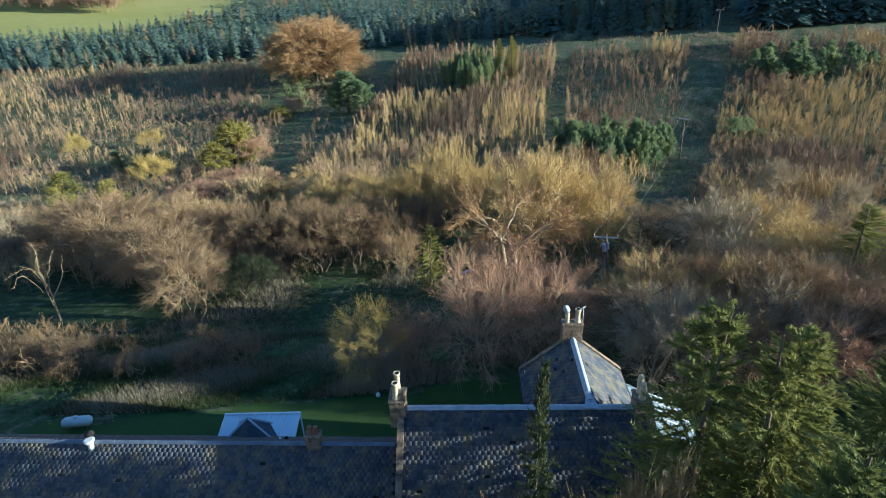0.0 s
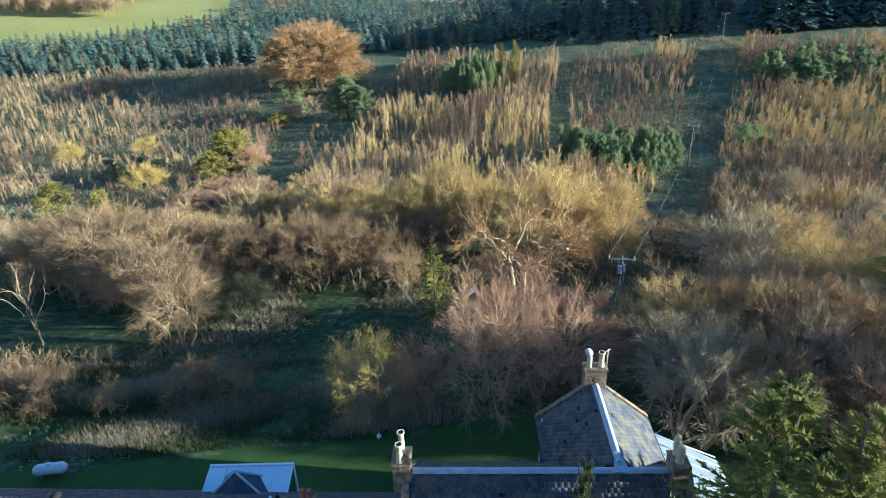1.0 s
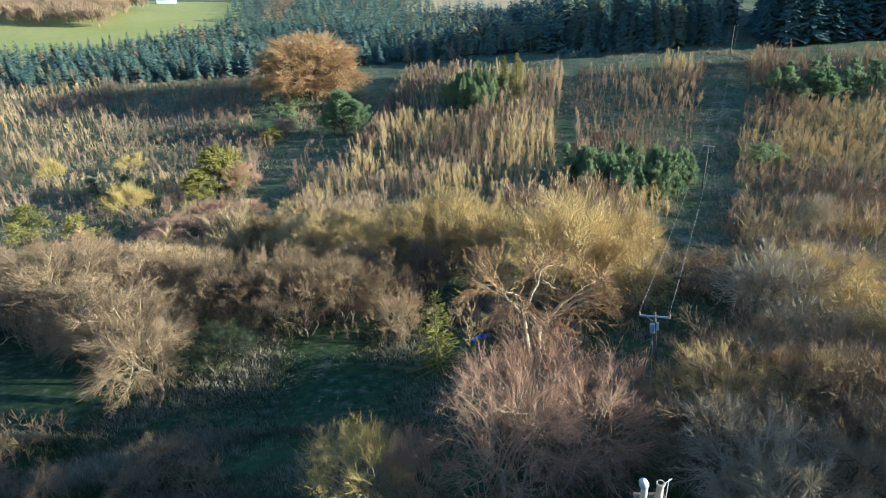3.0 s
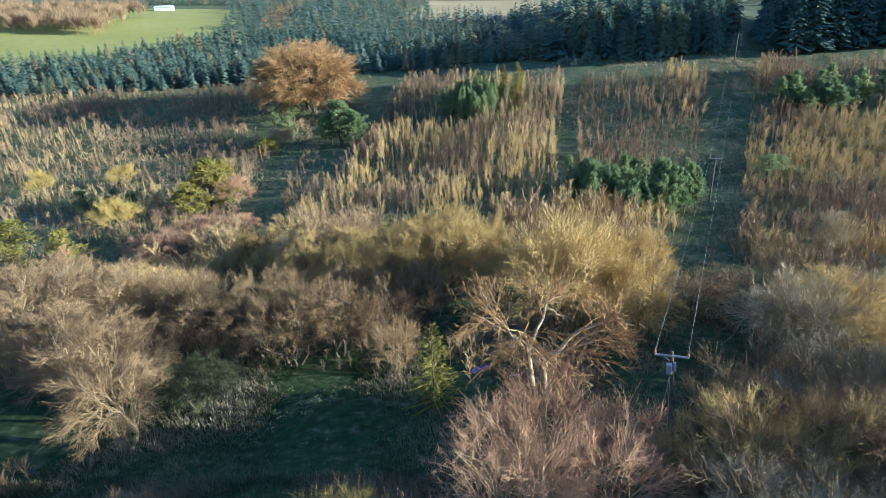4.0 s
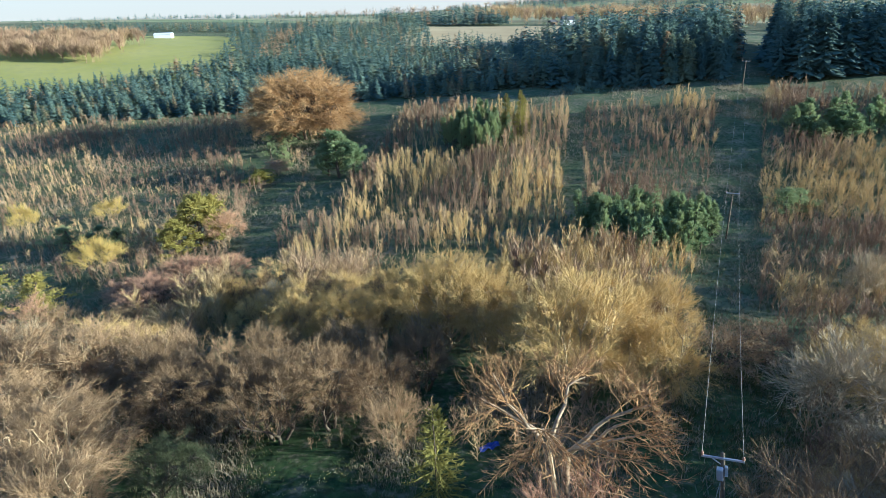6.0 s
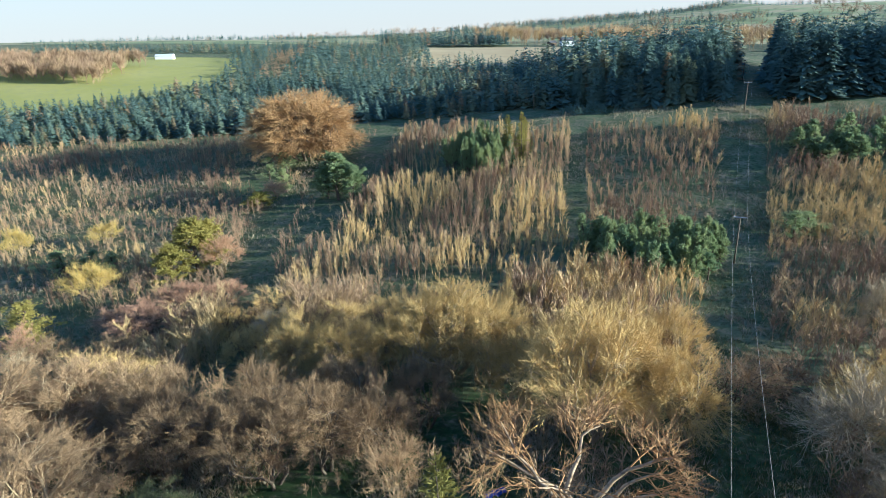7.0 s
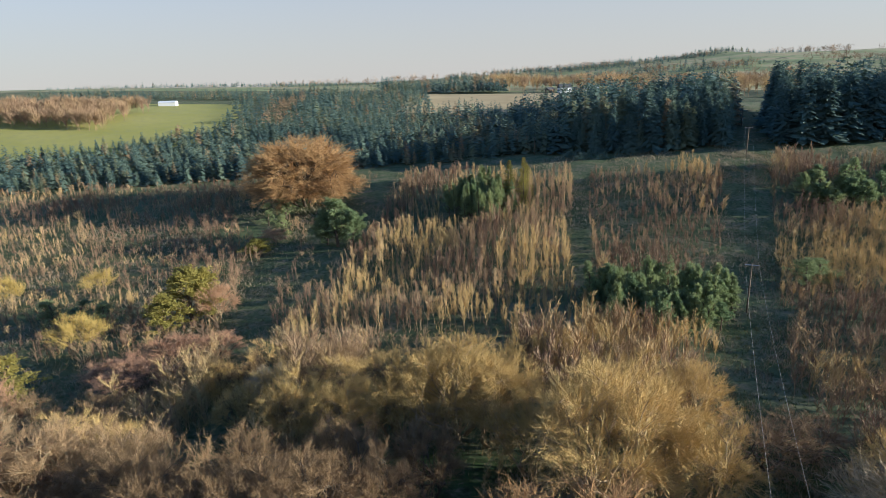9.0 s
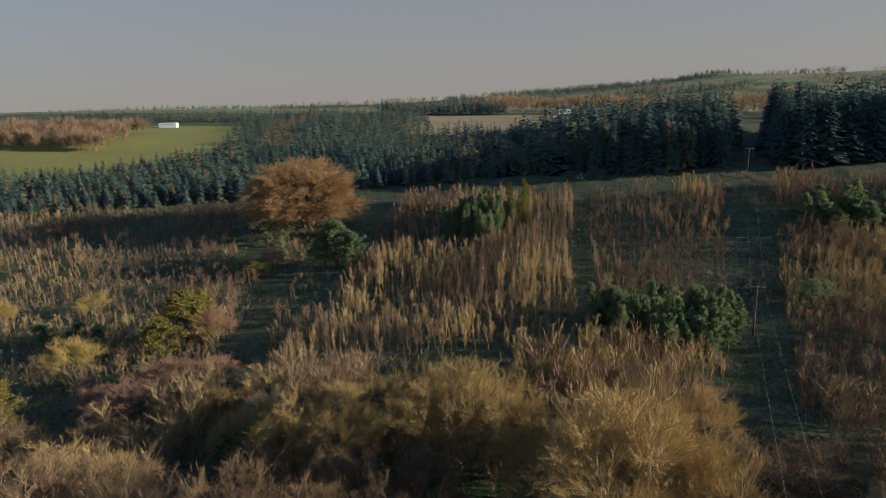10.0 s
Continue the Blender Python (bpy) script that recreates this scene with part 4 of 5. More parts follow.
# ---- trees that stand alone ----
PROTO = {
    "bush": [crown_tree(s, 60, 22, 4, limbs=12, stems=6, base=0.06, mid=0.2, thick=0.012, twig_w=0.0027, twig_len=0.13, rise=0.25, lump=0.2, low=0.0) for s in (1, 2, 3, 4)],
    "tree": [crown_tree(s, 110, 28, 4, limbs=12, stems=3, base=0.2, mid=0.3, thick=0.017, twig_w=0.0021, twig_len=0.12, rise=0.16) for s in (11, 12, 13, 14)],
    "dome": [crown_tree(s, 125, 28, 4, limbs=14, stems=4, base=0.12, mid=0.3, thick=0.016, twig_w=0.0021, twig_len=0.115, rise=0.2, lump=0.13) for s in (15, 16, 17)],
    "beech": [crown_tree(21, 420, 40, 3, limbs=26, stems=5, base=0.02, mid=0.34, thick=0.012, twig_w=0.0025, twig_len=0.09, rise=0.12, lump=0.08, inner=0.45, low=-0.8)],
    "alder": [crown_tree(s, 66, 20, 4, limbs=18, stems=7, base=0.08, mid=0.3, thick=0.012, twig_w=0.0020, twig_len=0.16, rise=0.2, lump=0.2, crook=0.018) for s in (24, 25, 26)],
    "birch": [crown_tree(s, 60, 24, 2, limbs=9, stems=1, base=0.3, mid=0.3, thick=0.011, twig_w=0.0036, twig_len=0.13, rise=0.3, inner=0.2) for s in (31, 32)],
    "crooked": [crown_tree(s, 84, 16, 3, limbs=7, stems=2, base=0.55, mid=0.25, thick=0.016, twig_w=0.0021, twig_len=0.085, crook=0.016, lump=0.14, low=-0.2, inner=0.6, pale=True, reach=0.75) for s in (41, 44)],
    "snag": [crown_tree(s, 9, 3, 1, limbs=5, stems=2, base=0.3, mid=0.3, thick=0.010, twig_w=0.004, twig_len=0.08, crook=0.03) for s in (43,)],
    "willow": [crown_tree(s, 70, 26, 2, limbs=16, stems=9, base=0.03, mid=0.35, thick=0.006, twig_w=0.0032, twig_len=0.17, rise=0.55, lump=0.12, low=0.1) for s in (51, 52, 53)],
    "spruce": [spruce(s, 27, 12, 0.25, 88, 0.0100, fine=False, main_w=0.03, bw=0.36, ragged=0.45) for s in (61, 62, 63)],
    "pine_dense": [pine(s, limbs=40, clumps=9, needles=13, width=0.32, blade=0.055, clear=0.08, round_top=0.8) for s in (75, 76)],
    "young_pine": [pine(s, limbs=30, clumps=6, needles=12, width=0.30, blade=0.07, clear=0.12, round_top=1.6) for s in (77, 78, 79)],
    "spruce_mid": [spruce(s, 20, 9, 0.27, 9, 0.026, fine=False, main_w=0.05, bw=0.5) for s in (67, 68, 69)],
    "spruce_low": [spruce(s, 14, 8, 0.24, 3, 0.05, fine=False) for s in (65, 66)],
    "pine": [pine(s, limbs=34, clumps=7, needles=9, width=0.26, blade=0.05, round_top=1.1, clear=0.1) for s in (71, 72, 73, 74)],
}
CACHE = {}


def tree(name, kind, variant, x, y, h, w, wood, leaf, label, category="tree", group="", turn=None, sink=0.1, lean=0.0):
    """A single tree: trunk and crown, sized h high and w wide."""
    key = (kind, variant, wood, leaf)
    if key not in CACHE:
        (wv, wf), (tv, tf) = PROTO[kind][variant % len(PROTO[kind])]
        r = np.percentile(np.hypot(tv[:, 0], tv[:, 1]), 94)
        top = np.percentile(tv[:, 2], 99.5)
        a = mesh_from("trunk", wv, wf, np.full(len(wv), 0.5), smooth=True)
        b = mesh_from("crown", tv, tf, np.full(len(tv), 0.45))
        a.materials.append(MATS[wood])
        b.materials.append(MATS[leaf])
        CACHE[key] = (a, b, r, top)
    a, b, r, top = CACHE[key]
    s = w / 2 / r
    ob = thing(name, Matrix.LocRotScale((x, y, gz(x, y) - sink), (Matrix.Rotation(radians(lean), 3, "X") @ Matrix.Rotation((x * 7.3 + y * 3.1) % 6.28 if turn is None else turn, 3, "Z")).to_quaternion(), (s, s, h / top)), label, category, group)
    for nm, me in (("trunk", a), ("crown", b)):
        c = new(nm, me)
        c.parent = ob
    return ob


# the great beech on the brow
tree("beech_tree", "beech", 0, -41.5, 201, 19.5, 33, "bark_dark", "twig_beech", "great spreading beech in copper-brown winter twig", sink=1.0)
# crooked pale birches in the hollow
tree("birch_tree", "crooked", 0, 7.6, 52.0, 13.2, 13.5, "bark_birch", "twig_beech", "wide brown-twigged birch with crooked white limbs", turn=0.4)
tree("dead_tree", "snag", 0, -39.5, 52.5, 9.0, 7, "bark_pale", "twig_brown", "dead tree with bare twisting pale limbs", turn=1.0)

# golden crowns in the middle of the hollow
for i, (x, y, h, w) in enumerate([(-0.5, 85, 11.5, 13.5), (4.0, 83, 10, 10), (-6, 84.5, 9.5, 9), (11.5, 71, 13, 13.5), (16.2, 73.5, 11.5, 11), (19, 69.5, 9.5, 9), (7, 77, 8.5, 9), (-12, 82, 8.5, 8), (-17, 84, 9, 8), (24, 84, 9, 9), (14, 81, 10, 9)]):
    tree("willow_tree", "dome", i, x, y, h, w, "bark_pale", "twig_gold", "golden-twigged willow lit by low sun", group="willows in the hollow")
# grey-brown thicket along the glade
for i, (x, y, h, w) in enumerate([(-23, 65.5, 8, 8), (-19, 66.5, 8.5, 8), (-15, 64.5, 8.5, 8.5), (-10.6, 66, 8.5, 8), (-6.6, 67.5, 7.5, 7), (-26, 69, 8, 8), (-17, 71, 8.5, 8), (-10, 73, 8, 8), (-3, 73, 7.5, 7)]):
    tree("thorn_tree", "dome", i + 1, x, y, h, w, "bark_dark", "twig_brown", "grey-brown leafless thorn tree in a thicket", group="thicket along the glade")
# the large trees on the left bank
for i, (x, y, h, w) in enumerate([(-42, 67.5, 10.5, 15), (-28.5, 56.5, 9.2, 11), (-34, 61, 8.5, 10), (-35, 71, 9.5, 11), (-29, 72, 8, 9), (-25, 51, 8, 8), (-49, 72, 9, 11)]):
    tree("ash_tree", "tree", i, x, y, h, w, "bark_pale", "twig_tan", "spreading leafless tree with tan limbs", group="trees on the bank")
# red-twigged trees by the house
for i, (x, y, h, w) in enumerate([(3.4, 38.2, 9.4, 9.5), (7.4, 39.2, 8.6, 9), (6.6, 46.3, 9.6, 9), (3.0, 44.0, 8.6, 7), (10.2, 43, 8, 8)]):
    tree("red_alder", "alder", i, x, y, h, w, "bark_pale", "twig_red", "reddish leafless alder by the house", group="red alders", lean=8)
tree("small_willow", "alder", 0, -5.0, 36.6, 7.8, 6.0, "bark_pale", "twig_yellow", "small yellow-twigged willow in the rough grass", lean=16)
tree("small_thorn", "alder", 1, -1.6, 36.9, 6.8, 4.4, "bark_pale", "twig_red", "small reddish thorn in the rough grass", lean=14)
tree("pale_bush", "willow", 1, -4.6, 61.2, 6.0, 5.2, "bark_pale", "twig_tan", "pale leafless bush beside the glade", "bush")
tree("olive_bush", "dome", 2, -20.8, 57.0, 5.2, 6.4, "bark_dark", "twig_olive", "dense olive-green bush in the glade", "bush")
tree("yellow_spruce", "spruce_mid", 0, -1.1, 56.0, 8.3, 3.9, "bark_dark", "needles_bright", "young spruce, yellow-green in the sun")
# pink and yellow bushes on the far side
for i, (x, y, h, w) in enumerate([(-41.5, 108.5, 5.6, 11), (-42, 99.5, 5.6, 11), (-48, 104, 4.5, 8), (-36, 112, 4.5, 7)]):
    tree("red_bush", "dome", i, x, y, h, w, "bark_dark", "twig_red", "rounded rust-pink leafless bush", "bush", "rust-pink bushes")
for i, (x, y, h, w) in enumerate([(-42.5, 129, 7.5, 7.5), (-44, 172, 4.5, 7)]):
    tree("red_bush", "dome", i, x, y, h, w, "bark_pale", "twig_red", "pinkish leafless bush beside a pine", "bush", "rust-pink bushes")
for i, (x, y, h, w) in enumerate([(-59.5, 115.5, 8.2, 8), (-75, 149, 5.5, 7), (-91, 143.5, 7.5, 7)]):
    tree("yellow_willow", "willow", i, x, y, h, w, "bark_pale", "twig_yellow", "yellow-twigged willow on the slope", group="yellow willows")
# pines
for i, (x, y, h, w) in enumerate([(-47, 128, 11.3, 8), (-44, 130.5, 10, 7), (-50, 123.5, 7.6, 6)]):
    tree("pine_tree", "pine_dense", i, x, y, h, w, "bark_dark", "needles_bright", "sunlit yellow-green pine on the slope", group="pines on the slope")
tree("pine_tree", "pine_dense", 1, -46.7, 164.5, 4.6, 7.5, "bark_pale", "needles_bright", "small flat-topped pine standing alone")
for i, (x, y, h, w) in enumerate([(-27, 167, 12, 9), (-23.5, 166, 9.5, 7), (-30, 169, 9, 7)]):
    tree("pine_tree", "pine_dense", i, x, y, h, w, "bark_dark", "needles_pine", "green pine in front of the great beech", group="pines by the beech")
rngp = np.random.default_rng(5)
for i in range(92):
    a, r = rngp.uniform(0, 6.28), math.sqrt(rngp.uniform()) * 1.0
    x, y = 35.0 + 12 * r * math.cos(a), 122.5 + 10 * r * math.sin(a)
    tree("pine_tree", "spruce_mid" if i % 7 == 1 else "young_pine", i, x, y, rngp.uniform(4.2, 8.4), rngp.uniform(2.6, 3.8), "bark_dark", "needles_pine", "blue-green pine in a dense clump", group="pine clump by the power line")
for i in range(58):
    a, r = rngp.uniform(0, 6.28), math.sqrt(rngp.uniform())
    x, y = 8 + 9.5 * r * math.cos(a), 184 + 11 * r * math.sin(a)
    tree("pine_tree", "spruce_mid" if i % 6 == 1 else "young_pine", i, x, y, rngp.uniform(5, 9.5), rngp.uniform(2.2, 3.3), "bark_dark", "needles_pine", "blue-green pine on the brow", group="pine clump on the brow")
for x, y, h in ((19.5, 183, 13), (16, 185, 12), (21, 188, 10)):
    tree("spruce_tree", "spruce", 1, x, y, h, 4.2, "bark_dark", "needles_bright", "slender spruce beside the pines", group="slender spruces")
for i in range(22):
    x, y = 98 + rngp.uniform(-14, 16), 170 + rngp.uniform(-6, 6)
    tree("pine_tree", "young_pine", i, x, y, rngp.uniform(6, 9), rngp.uniform(4, 5.5), "bark_dark", "needles_pine", "dark green pine by the far field", group="pine clump on the right")
# four of these get the brighter needle colour to look sunlit
for i, (x, y, h, w) in enumerate([(64, 131, 6, 6), (68, 133, 5, 6), (-70, 131.5, 5.5, 6), (-75, 133, 5, 6), (-64, 130, 5, 5), (-60.5, 101.5, 6.3, 6.5), (-66, 99, 6.5, 6.5), (-56, 96, 5, 5), (-73, 107, 7, 7), (-42, 176, 6.5, 5), (-49, 186, 6, 5), (-45, 190, 6, 5)]):
    tree("pine_tree", "pine", i, x, y, h, w, "bark_dark", "needles_bright" if 4 < i < 9 else "needles_pine", "low bushy pine among bare trees", group="scattered pines")
# tall conifers in front of the house, with unseen ones added to shade its roofs
for i, (x, y, h, w) in enumerate([(10.1, 16.9, 15.8, 6.6), (12.7, 16.2, 15.0, 7.2), (14.6, 14.3, 14.8, 8), (13.2, 17.8, 12.2, 6), (17.5, 13.5, 13, 6.5), (9.4, 13.6, 11.6, 6), (11.8, 11.4, 14.2, 7), (14.8, 11.2, 14.2, 7.5), (17.2, 16.4, 13.2, 6), (2, 8, 11, 6), (8, 6, 12, 6.5), (14, 7.5, 13, 6.5), (-7, 6, 10, 6), (20, 20.0, 12, 7), (24, 18.8, 12.5, 7), (29, 18.6, 13, 7), (35, 45, 11.8, 6.5), (39, 41.5, 13, 6.5)]):
    tree("spruce_tree", "spruce", i, x, y, h, w, "bark_dark", "needles_deep", "tall green spruce in a stand beside the house, partly added unseen for shade", group="spruces beside the house")
tree("slender_spruce", "spruce", 1, 4.0, 14.2, 15.7, 1.9, "bark_dark", "evergreen", "slim dark young spruce before the house")
tree("low_spruce", "spruce", 2, 3.4, 14.6, 12.4, 5.2, "bark_dark", "evergreen", "bushy dark spruce before the house")
# unseen spruces, added off to the right so their shadows cover the bank
for i, (x, y, h, w) in enumerate([(66, 24.5, 20, 7), (72, 25.5, 20, 8), (68.5, 26, 20, 8), (75, 23.5, 20, 8), (82, 25.5, 21, 8), (79, 24, 21, 7), (86, 24, 21, 7), (90, 23, 22, 7)]):
    tree("spruce_tree", "spruce_low", i, x, y, h, w, "bark_dark", "needles_bright", "tall spruce added out of view to shade the bank", group="spruce wood east of the house")
for i, (x, y, h, w) in enumerate([(6.4, 13.2, 11.5, 4.5), (8.4, 14.4, 11.5, 4), (-3.0, 13.0, 9.8, 4), (2.6, 15, 9.5, 3.6)]):
    tree("bare_tree", "birch", i, x, y, h, w, "bark_pale", "twig_brown", "slim leafless tree before the house", group="bare trees before the house")
for i, (x, y, h, w) in enumerate([(32, 63, 9.5, 11), (38.5, 66, 9, 11), (45, 62, 8.5, 10), (30.5, 53, 8, 9), (37, 57, 8.5, 9.5), (51, 68, 8, 10), (43, 71.5, 7, 9), (57, 74, 7, 9), (49, 56, 8, 9), (60, 65, 8, 10), (34, 47.5, 9.5, 9), (27, 45.5, 8, 8), (43, 51, 9, 9)]):
    tree("scrub_willow", "dome" if i % 3 == 1 else "willow", i, x, y, h * (0.75 if x > 44 else 1.0), w, "bark_pale", ("twig_pale", "twig_gold", "twig_tan")[i % 3], "tan leafless willow scrub lit by low sun", "bush", "willow scrub on the right bank")
for i, (x, y, h, w) in enumerate([(20.5, 41.5, 8.2, 7), (24.5, 44.5, 8, 8), (18, 38.2, 7, 6.5), (27, 40, 8, 8), (22.5, 36.5, 7, 7), (31, 42.5, 8, 8), (25, 50, 7, 7), (29, 47, 7.5, 8)]):
    tree("scrub_thorn", "dome" if i % 2 else "alder", i, x, y, h, w, "bark_pale", ("twig_beech", "twig_tan", "twig_pale")[i % 3], "tan leafless thorn with sunlit crown behind the house", "bush", "thorns behind the house")
# added row, never in view; its tops set how high the shade reaches
for i, y in enumerate((27, 31, 35, 39, 43, 47)):
    tree("hawthorn", "dome", i, 60 + i % 2 * 2, y, 6 - gz(60, y), 6, "bark_dark", "twig_brown", "brown leafless hawthorn added out of view to shade the scrub", group="hawthorn row")
tree("hedge_bush", "bush", 1, 29, 77, 5.2, 10, "bark_dark", "twig_brown", "clipped brown bush under the power line", "bush", "bushes under the line")
tree("hedge_bush", "bush", 2, 34.5, 79, 5, 9, "bark_dark", "twig_brown", "clipped brown bush under the power line", "bush", "bushes under the line")
for i, (x, y, h, w) in enumerate([(53, 91.5, 9.5, 6), (57, 98, 7.5, 5), (61, 84, 7.5, 6)]):
    tree("birch_tree", "birch", i, x, y, h, w, "bark_birch", "twig_pale", "pale young birch standing clear", group="pale birches")

# scrub on the right bank, behind the pole
LOOKS = (("twig_brown", "brown leafless scrub bush"), ("twig_pale", "pale grey leafless scrub bush"), ("twig_gold", "golden leafless scrub bush"), ("twig_red", "reddish leafless scrub bush"), ("twig_olive", "olive-green leafy scrub bush"))


def scrub(n, x0, x1, y0, y1, h0, h1, keep, weights, group, seed):
    r = np.random.default_rng(seed)
    placed = []
    tries = 0
    while len(placed) < n and tries < n * 60:
        tries += 1
        x, y = r.uniform(x0, x1), r.uniform(y0, y1)
        if not keep(x, y) or any((x - a) ** 2 + (y - b) ** 2 < 5 for a, b in placed):
            continue
        placed.append((x, y))
        leaf, label = LOOKS[r.choice(5, p=weights)]
        h = r.uniform(h0, h1) * (0.7 if x > 44 else 1.0)
        tree("scrub_bush", "bush" if r.random() < 0.75 else "tree", int(r.integers(0, 4)), x, y, h, h * r.uniform(0.8, 1.3), "bark_pale" if r.random() < 0.5 else "bark_dark", leaf, label, "bush", group)


line_x = lambda y: np.interp(y, (40, 48.6, 121.5, 206, 276), (10.5, 14.5, 49.6, 88, 119.5))
scrub(66, 21, 78, 30, 78, 4, 7.5, lambda x, y: x > line_x(y) + (9 if y > 48 else 5) + max(0, y - 60) * 0.1, (0.14, 0.26, 0.48, 0.08, 0.04), "scrub on the right bank", 1)
scrub(46, 13.5, 34, 31, 47, 6.0, 8.6, lambda x, y: x + y > 46 and x > line_x(y) + 5, (0.74, 0.12, 0.06, 0.04, 0.04), "scrub behind the house", 2)
scrub(44, -95, -28, 58, 92, 4.2, 7.2, lambda x, y: y > 60 + (x + 28) * -0.12, (0.62, 0.04, 0.09, 0.2, 0.05), "scrub on the left bank", 3)
scrub(26, -30, 26, 86, 100, 5, 8, lambda x, y: x < line_x(y) - 8, (0.45, 0.05, 0.5, 0.0, 0.0), "scrub beyond the hollow", 4)
scrub(8, -60, -14, 37, 48, 1.8, 3.6, lambda x, y: y > 37 and x < -12, (0.9, 0.0, 0.0, 0.1, 0.0), "low scrub on the bank", 6)

# ---- planted young trees ----
def fell(x, y):
    """Ground kept clear of planting: the line, the rides and the clumps."""
    lx = line_x(y)
    out = np.abs(x - lx) < 4.5 + (y - 60) * 0.012
    ride = np.interp(y, (140, 201), (25.0, 38.5))
    out |= (np.abs(x - ride) < 2.2) & (y > 128) & (y < 215)
    out |= ((x - 36) / 13) ** 2 + ((y - 121) / 10) ** 2 < 1
    out |= ((x - 7) / 10) ** 2 + ((y - 183) / 9.5) ** 2 < 1
    out |= ((x + 41.5) / 17) ** 2 + ((y - 203) / 15) ** 2 < 1
    out |= ((x + 27) / 6) ** 2 + ((y - 167) / 6) ** 2 < 1
    out |= (np.abs(x - np.interp(y, (95, 130, 165, 200), (-25, -38, -40, -58))) < 4.5) & (y < 200)
    out |= ((x - 98) / 20) ** 2 + ((y - 170) / 8) ** 2 < 1
    return out


SAP = [sapling(s, 104 + 12 * (s % 3), 0.17 + 0.03 * (s % 3), 0.16 + 0.07 * (s % 3), 0.011, 20 + 4 * (s % 3), 0.35) for s in range(100, 110)]
SAP_TWO = [sapling(s, 112, 0.34, 0.1, 0.012, 38, 0.25) for s in range(110, 116)]


def plant(name, x0, x1, y0, y1, dx, dy, keep, h0, h1, tint0, protos, label, seed, stray=0.45, rows=False, twig="twig_mixed"):
    r = np.random.default_rng(seed)
    X, Y = np.meshgrid(np.arange(x0, x1, dx), np.arange(y0, y1, dy))
    x = (X + r.normal(size=X.shape) * dx * stray).ravel()
    y = (Y + r.normal(size=X.shape) * dy * 0.35).ravel()
    x = x + (y - 150) * 0.16
    row = np.broadcast_to(r.random(X.shape[1]), X.shape).ravel() if rows else np.full(X.size, 0.5)
    ok = keep(x, y) & ~fell(x, y) & (r.random(len(x)) < np.clip(patches(x, y, 5, seed + 5) * 1.8 + 0.3, 0, 0.95))
    x, y, row = x[ok], y[ok], row[ok]
    pt = patches(x, y, 9, seed + 1)
    h = (h0 + (h1 - h0) * pt) * r.uniform(0.6, 1.25, len(x)) * (0.8 + 0.4 * row)
    w = h * r.uniform(0.9, 1.4, len(x))
    # sunlit gold put into the tint west of the ride, darker brown east of it
    bright = ((x > 8) & (x < np.interp(y, (140, 201), (22.5, 36))) & (y > 140)) * 0.35 - ((x > np.interp(y, (140, 201), (25.0, 38.5))) & (x < line_x(y)) & (y > 128) & (y < 192)) * 0.3
    h = h * (1 + bright * 0.5)
    tint = np.clip(tint0 + bright + (row - 0.5) * 0.7 + (patches(x, y, 10, seed + 2) - 0.5) * 1.5 + r.normal(size=len(x)) * 0.2, 0, 1)
    woods = scatter_mesh(name + "_stems", [p[0] for p in protos], x, y, h, w, tint, np.random.default_rng(seed), "bark_pale")
    leaf = scatter_mesh(name, [p[1] for p in protos], x, y, h, w, tint, np.random.default_rng(seed), twig)
    ob = tagged(new(name, leaf), label, "young trees", kind="stuff")
    st = new("stems", woods)
    st.parent = ob
    tagged(st, "thin pale stems", kind="stuff")


north = lambda x, y: y < np.interp(x, (-30, 10, 25, 90, 150), (226, 218, 200, 197, 186))
plant("young_plantation", -22, 92, 104, 218, 2.2, 1.35, lambda x, y: north(x, y) & (x < line_x(y)) & (x > -32 + (y - 110) * 0.05) & ((y > 116) | (x > 8)), 3.0, 5.2, 0.5, SAP, "rows of slender leafless young trees, tan and gold", 201, 0.2, True)
plant("young_plantation", 36, 150, 86, 205, 1.65, 1.35, lambda x, y: north(x, y) & (x > line_x(y)) & (y > 92), 3.0, 5.2, 0.75, SAP + SAP_TWO[:3], "leafless young birches, grey-brown and tan", 202)
plant("young_plantation", -190, -24, 104, 236, 2.3, 2.0, lambda x, y: (x < -26 - (y - 110) * 0.16) & (y < 232) & (y > 112 + (x + 30) * -0.06), 2.2, 3.8, 0.10, SAP + SAP_TWO, "leafless young trees and brush, brown and rust", 203)
plant("young_plantation", 6, 37, 84, 112, 1.7, 1.4, lambda x, y: (x > 9) & (x < line_x(y) - 4), 5.5, 7.5, 0.75, SAP, "dense stand of tall pale golden saplings", 204)
plant("brush", -30, 4, 88, 120, 2.4, 2.0, lambda x, y: y < 112, 2.0, 4.5, 0.45, SAP_TWO, "straggling leafless brush below the plantation", 205)
plant("brush", -80, 75, 34, 100, 1.9, 1.8, lambda x, y: (np.abs(x - line_x(y)) > 7) & ~((x > -24) & (x < 1) & (y < 62)) & ((y > 46) | (x < -22) | (x > 22)) & ((y > 60) | (x > 20)), 1.5, 4.2, 0.45, SAP_TWO, "low leafless brush under the trees", 206)

plant("thicket", -27, -6, 94, 112, 1.3, 1.2, lambda x, y: y > 95, 4.2, 6.0, 0.72, SAP_TWO, "rounded thicket of golden-brown saplings", 209)
SAP_LOW = [sapling(s, 40, 0.5, 0.04, 0.024, 44, 0.15) for s in range(120, 126)]
plant("brush", -24, 100, 100, 222, 2.1, 1.9, lambda x, y: north(x, y), 0.9, 2.2, 0.28, SAP_LOW, "low grey-brown undergrowth between the rows", 207)
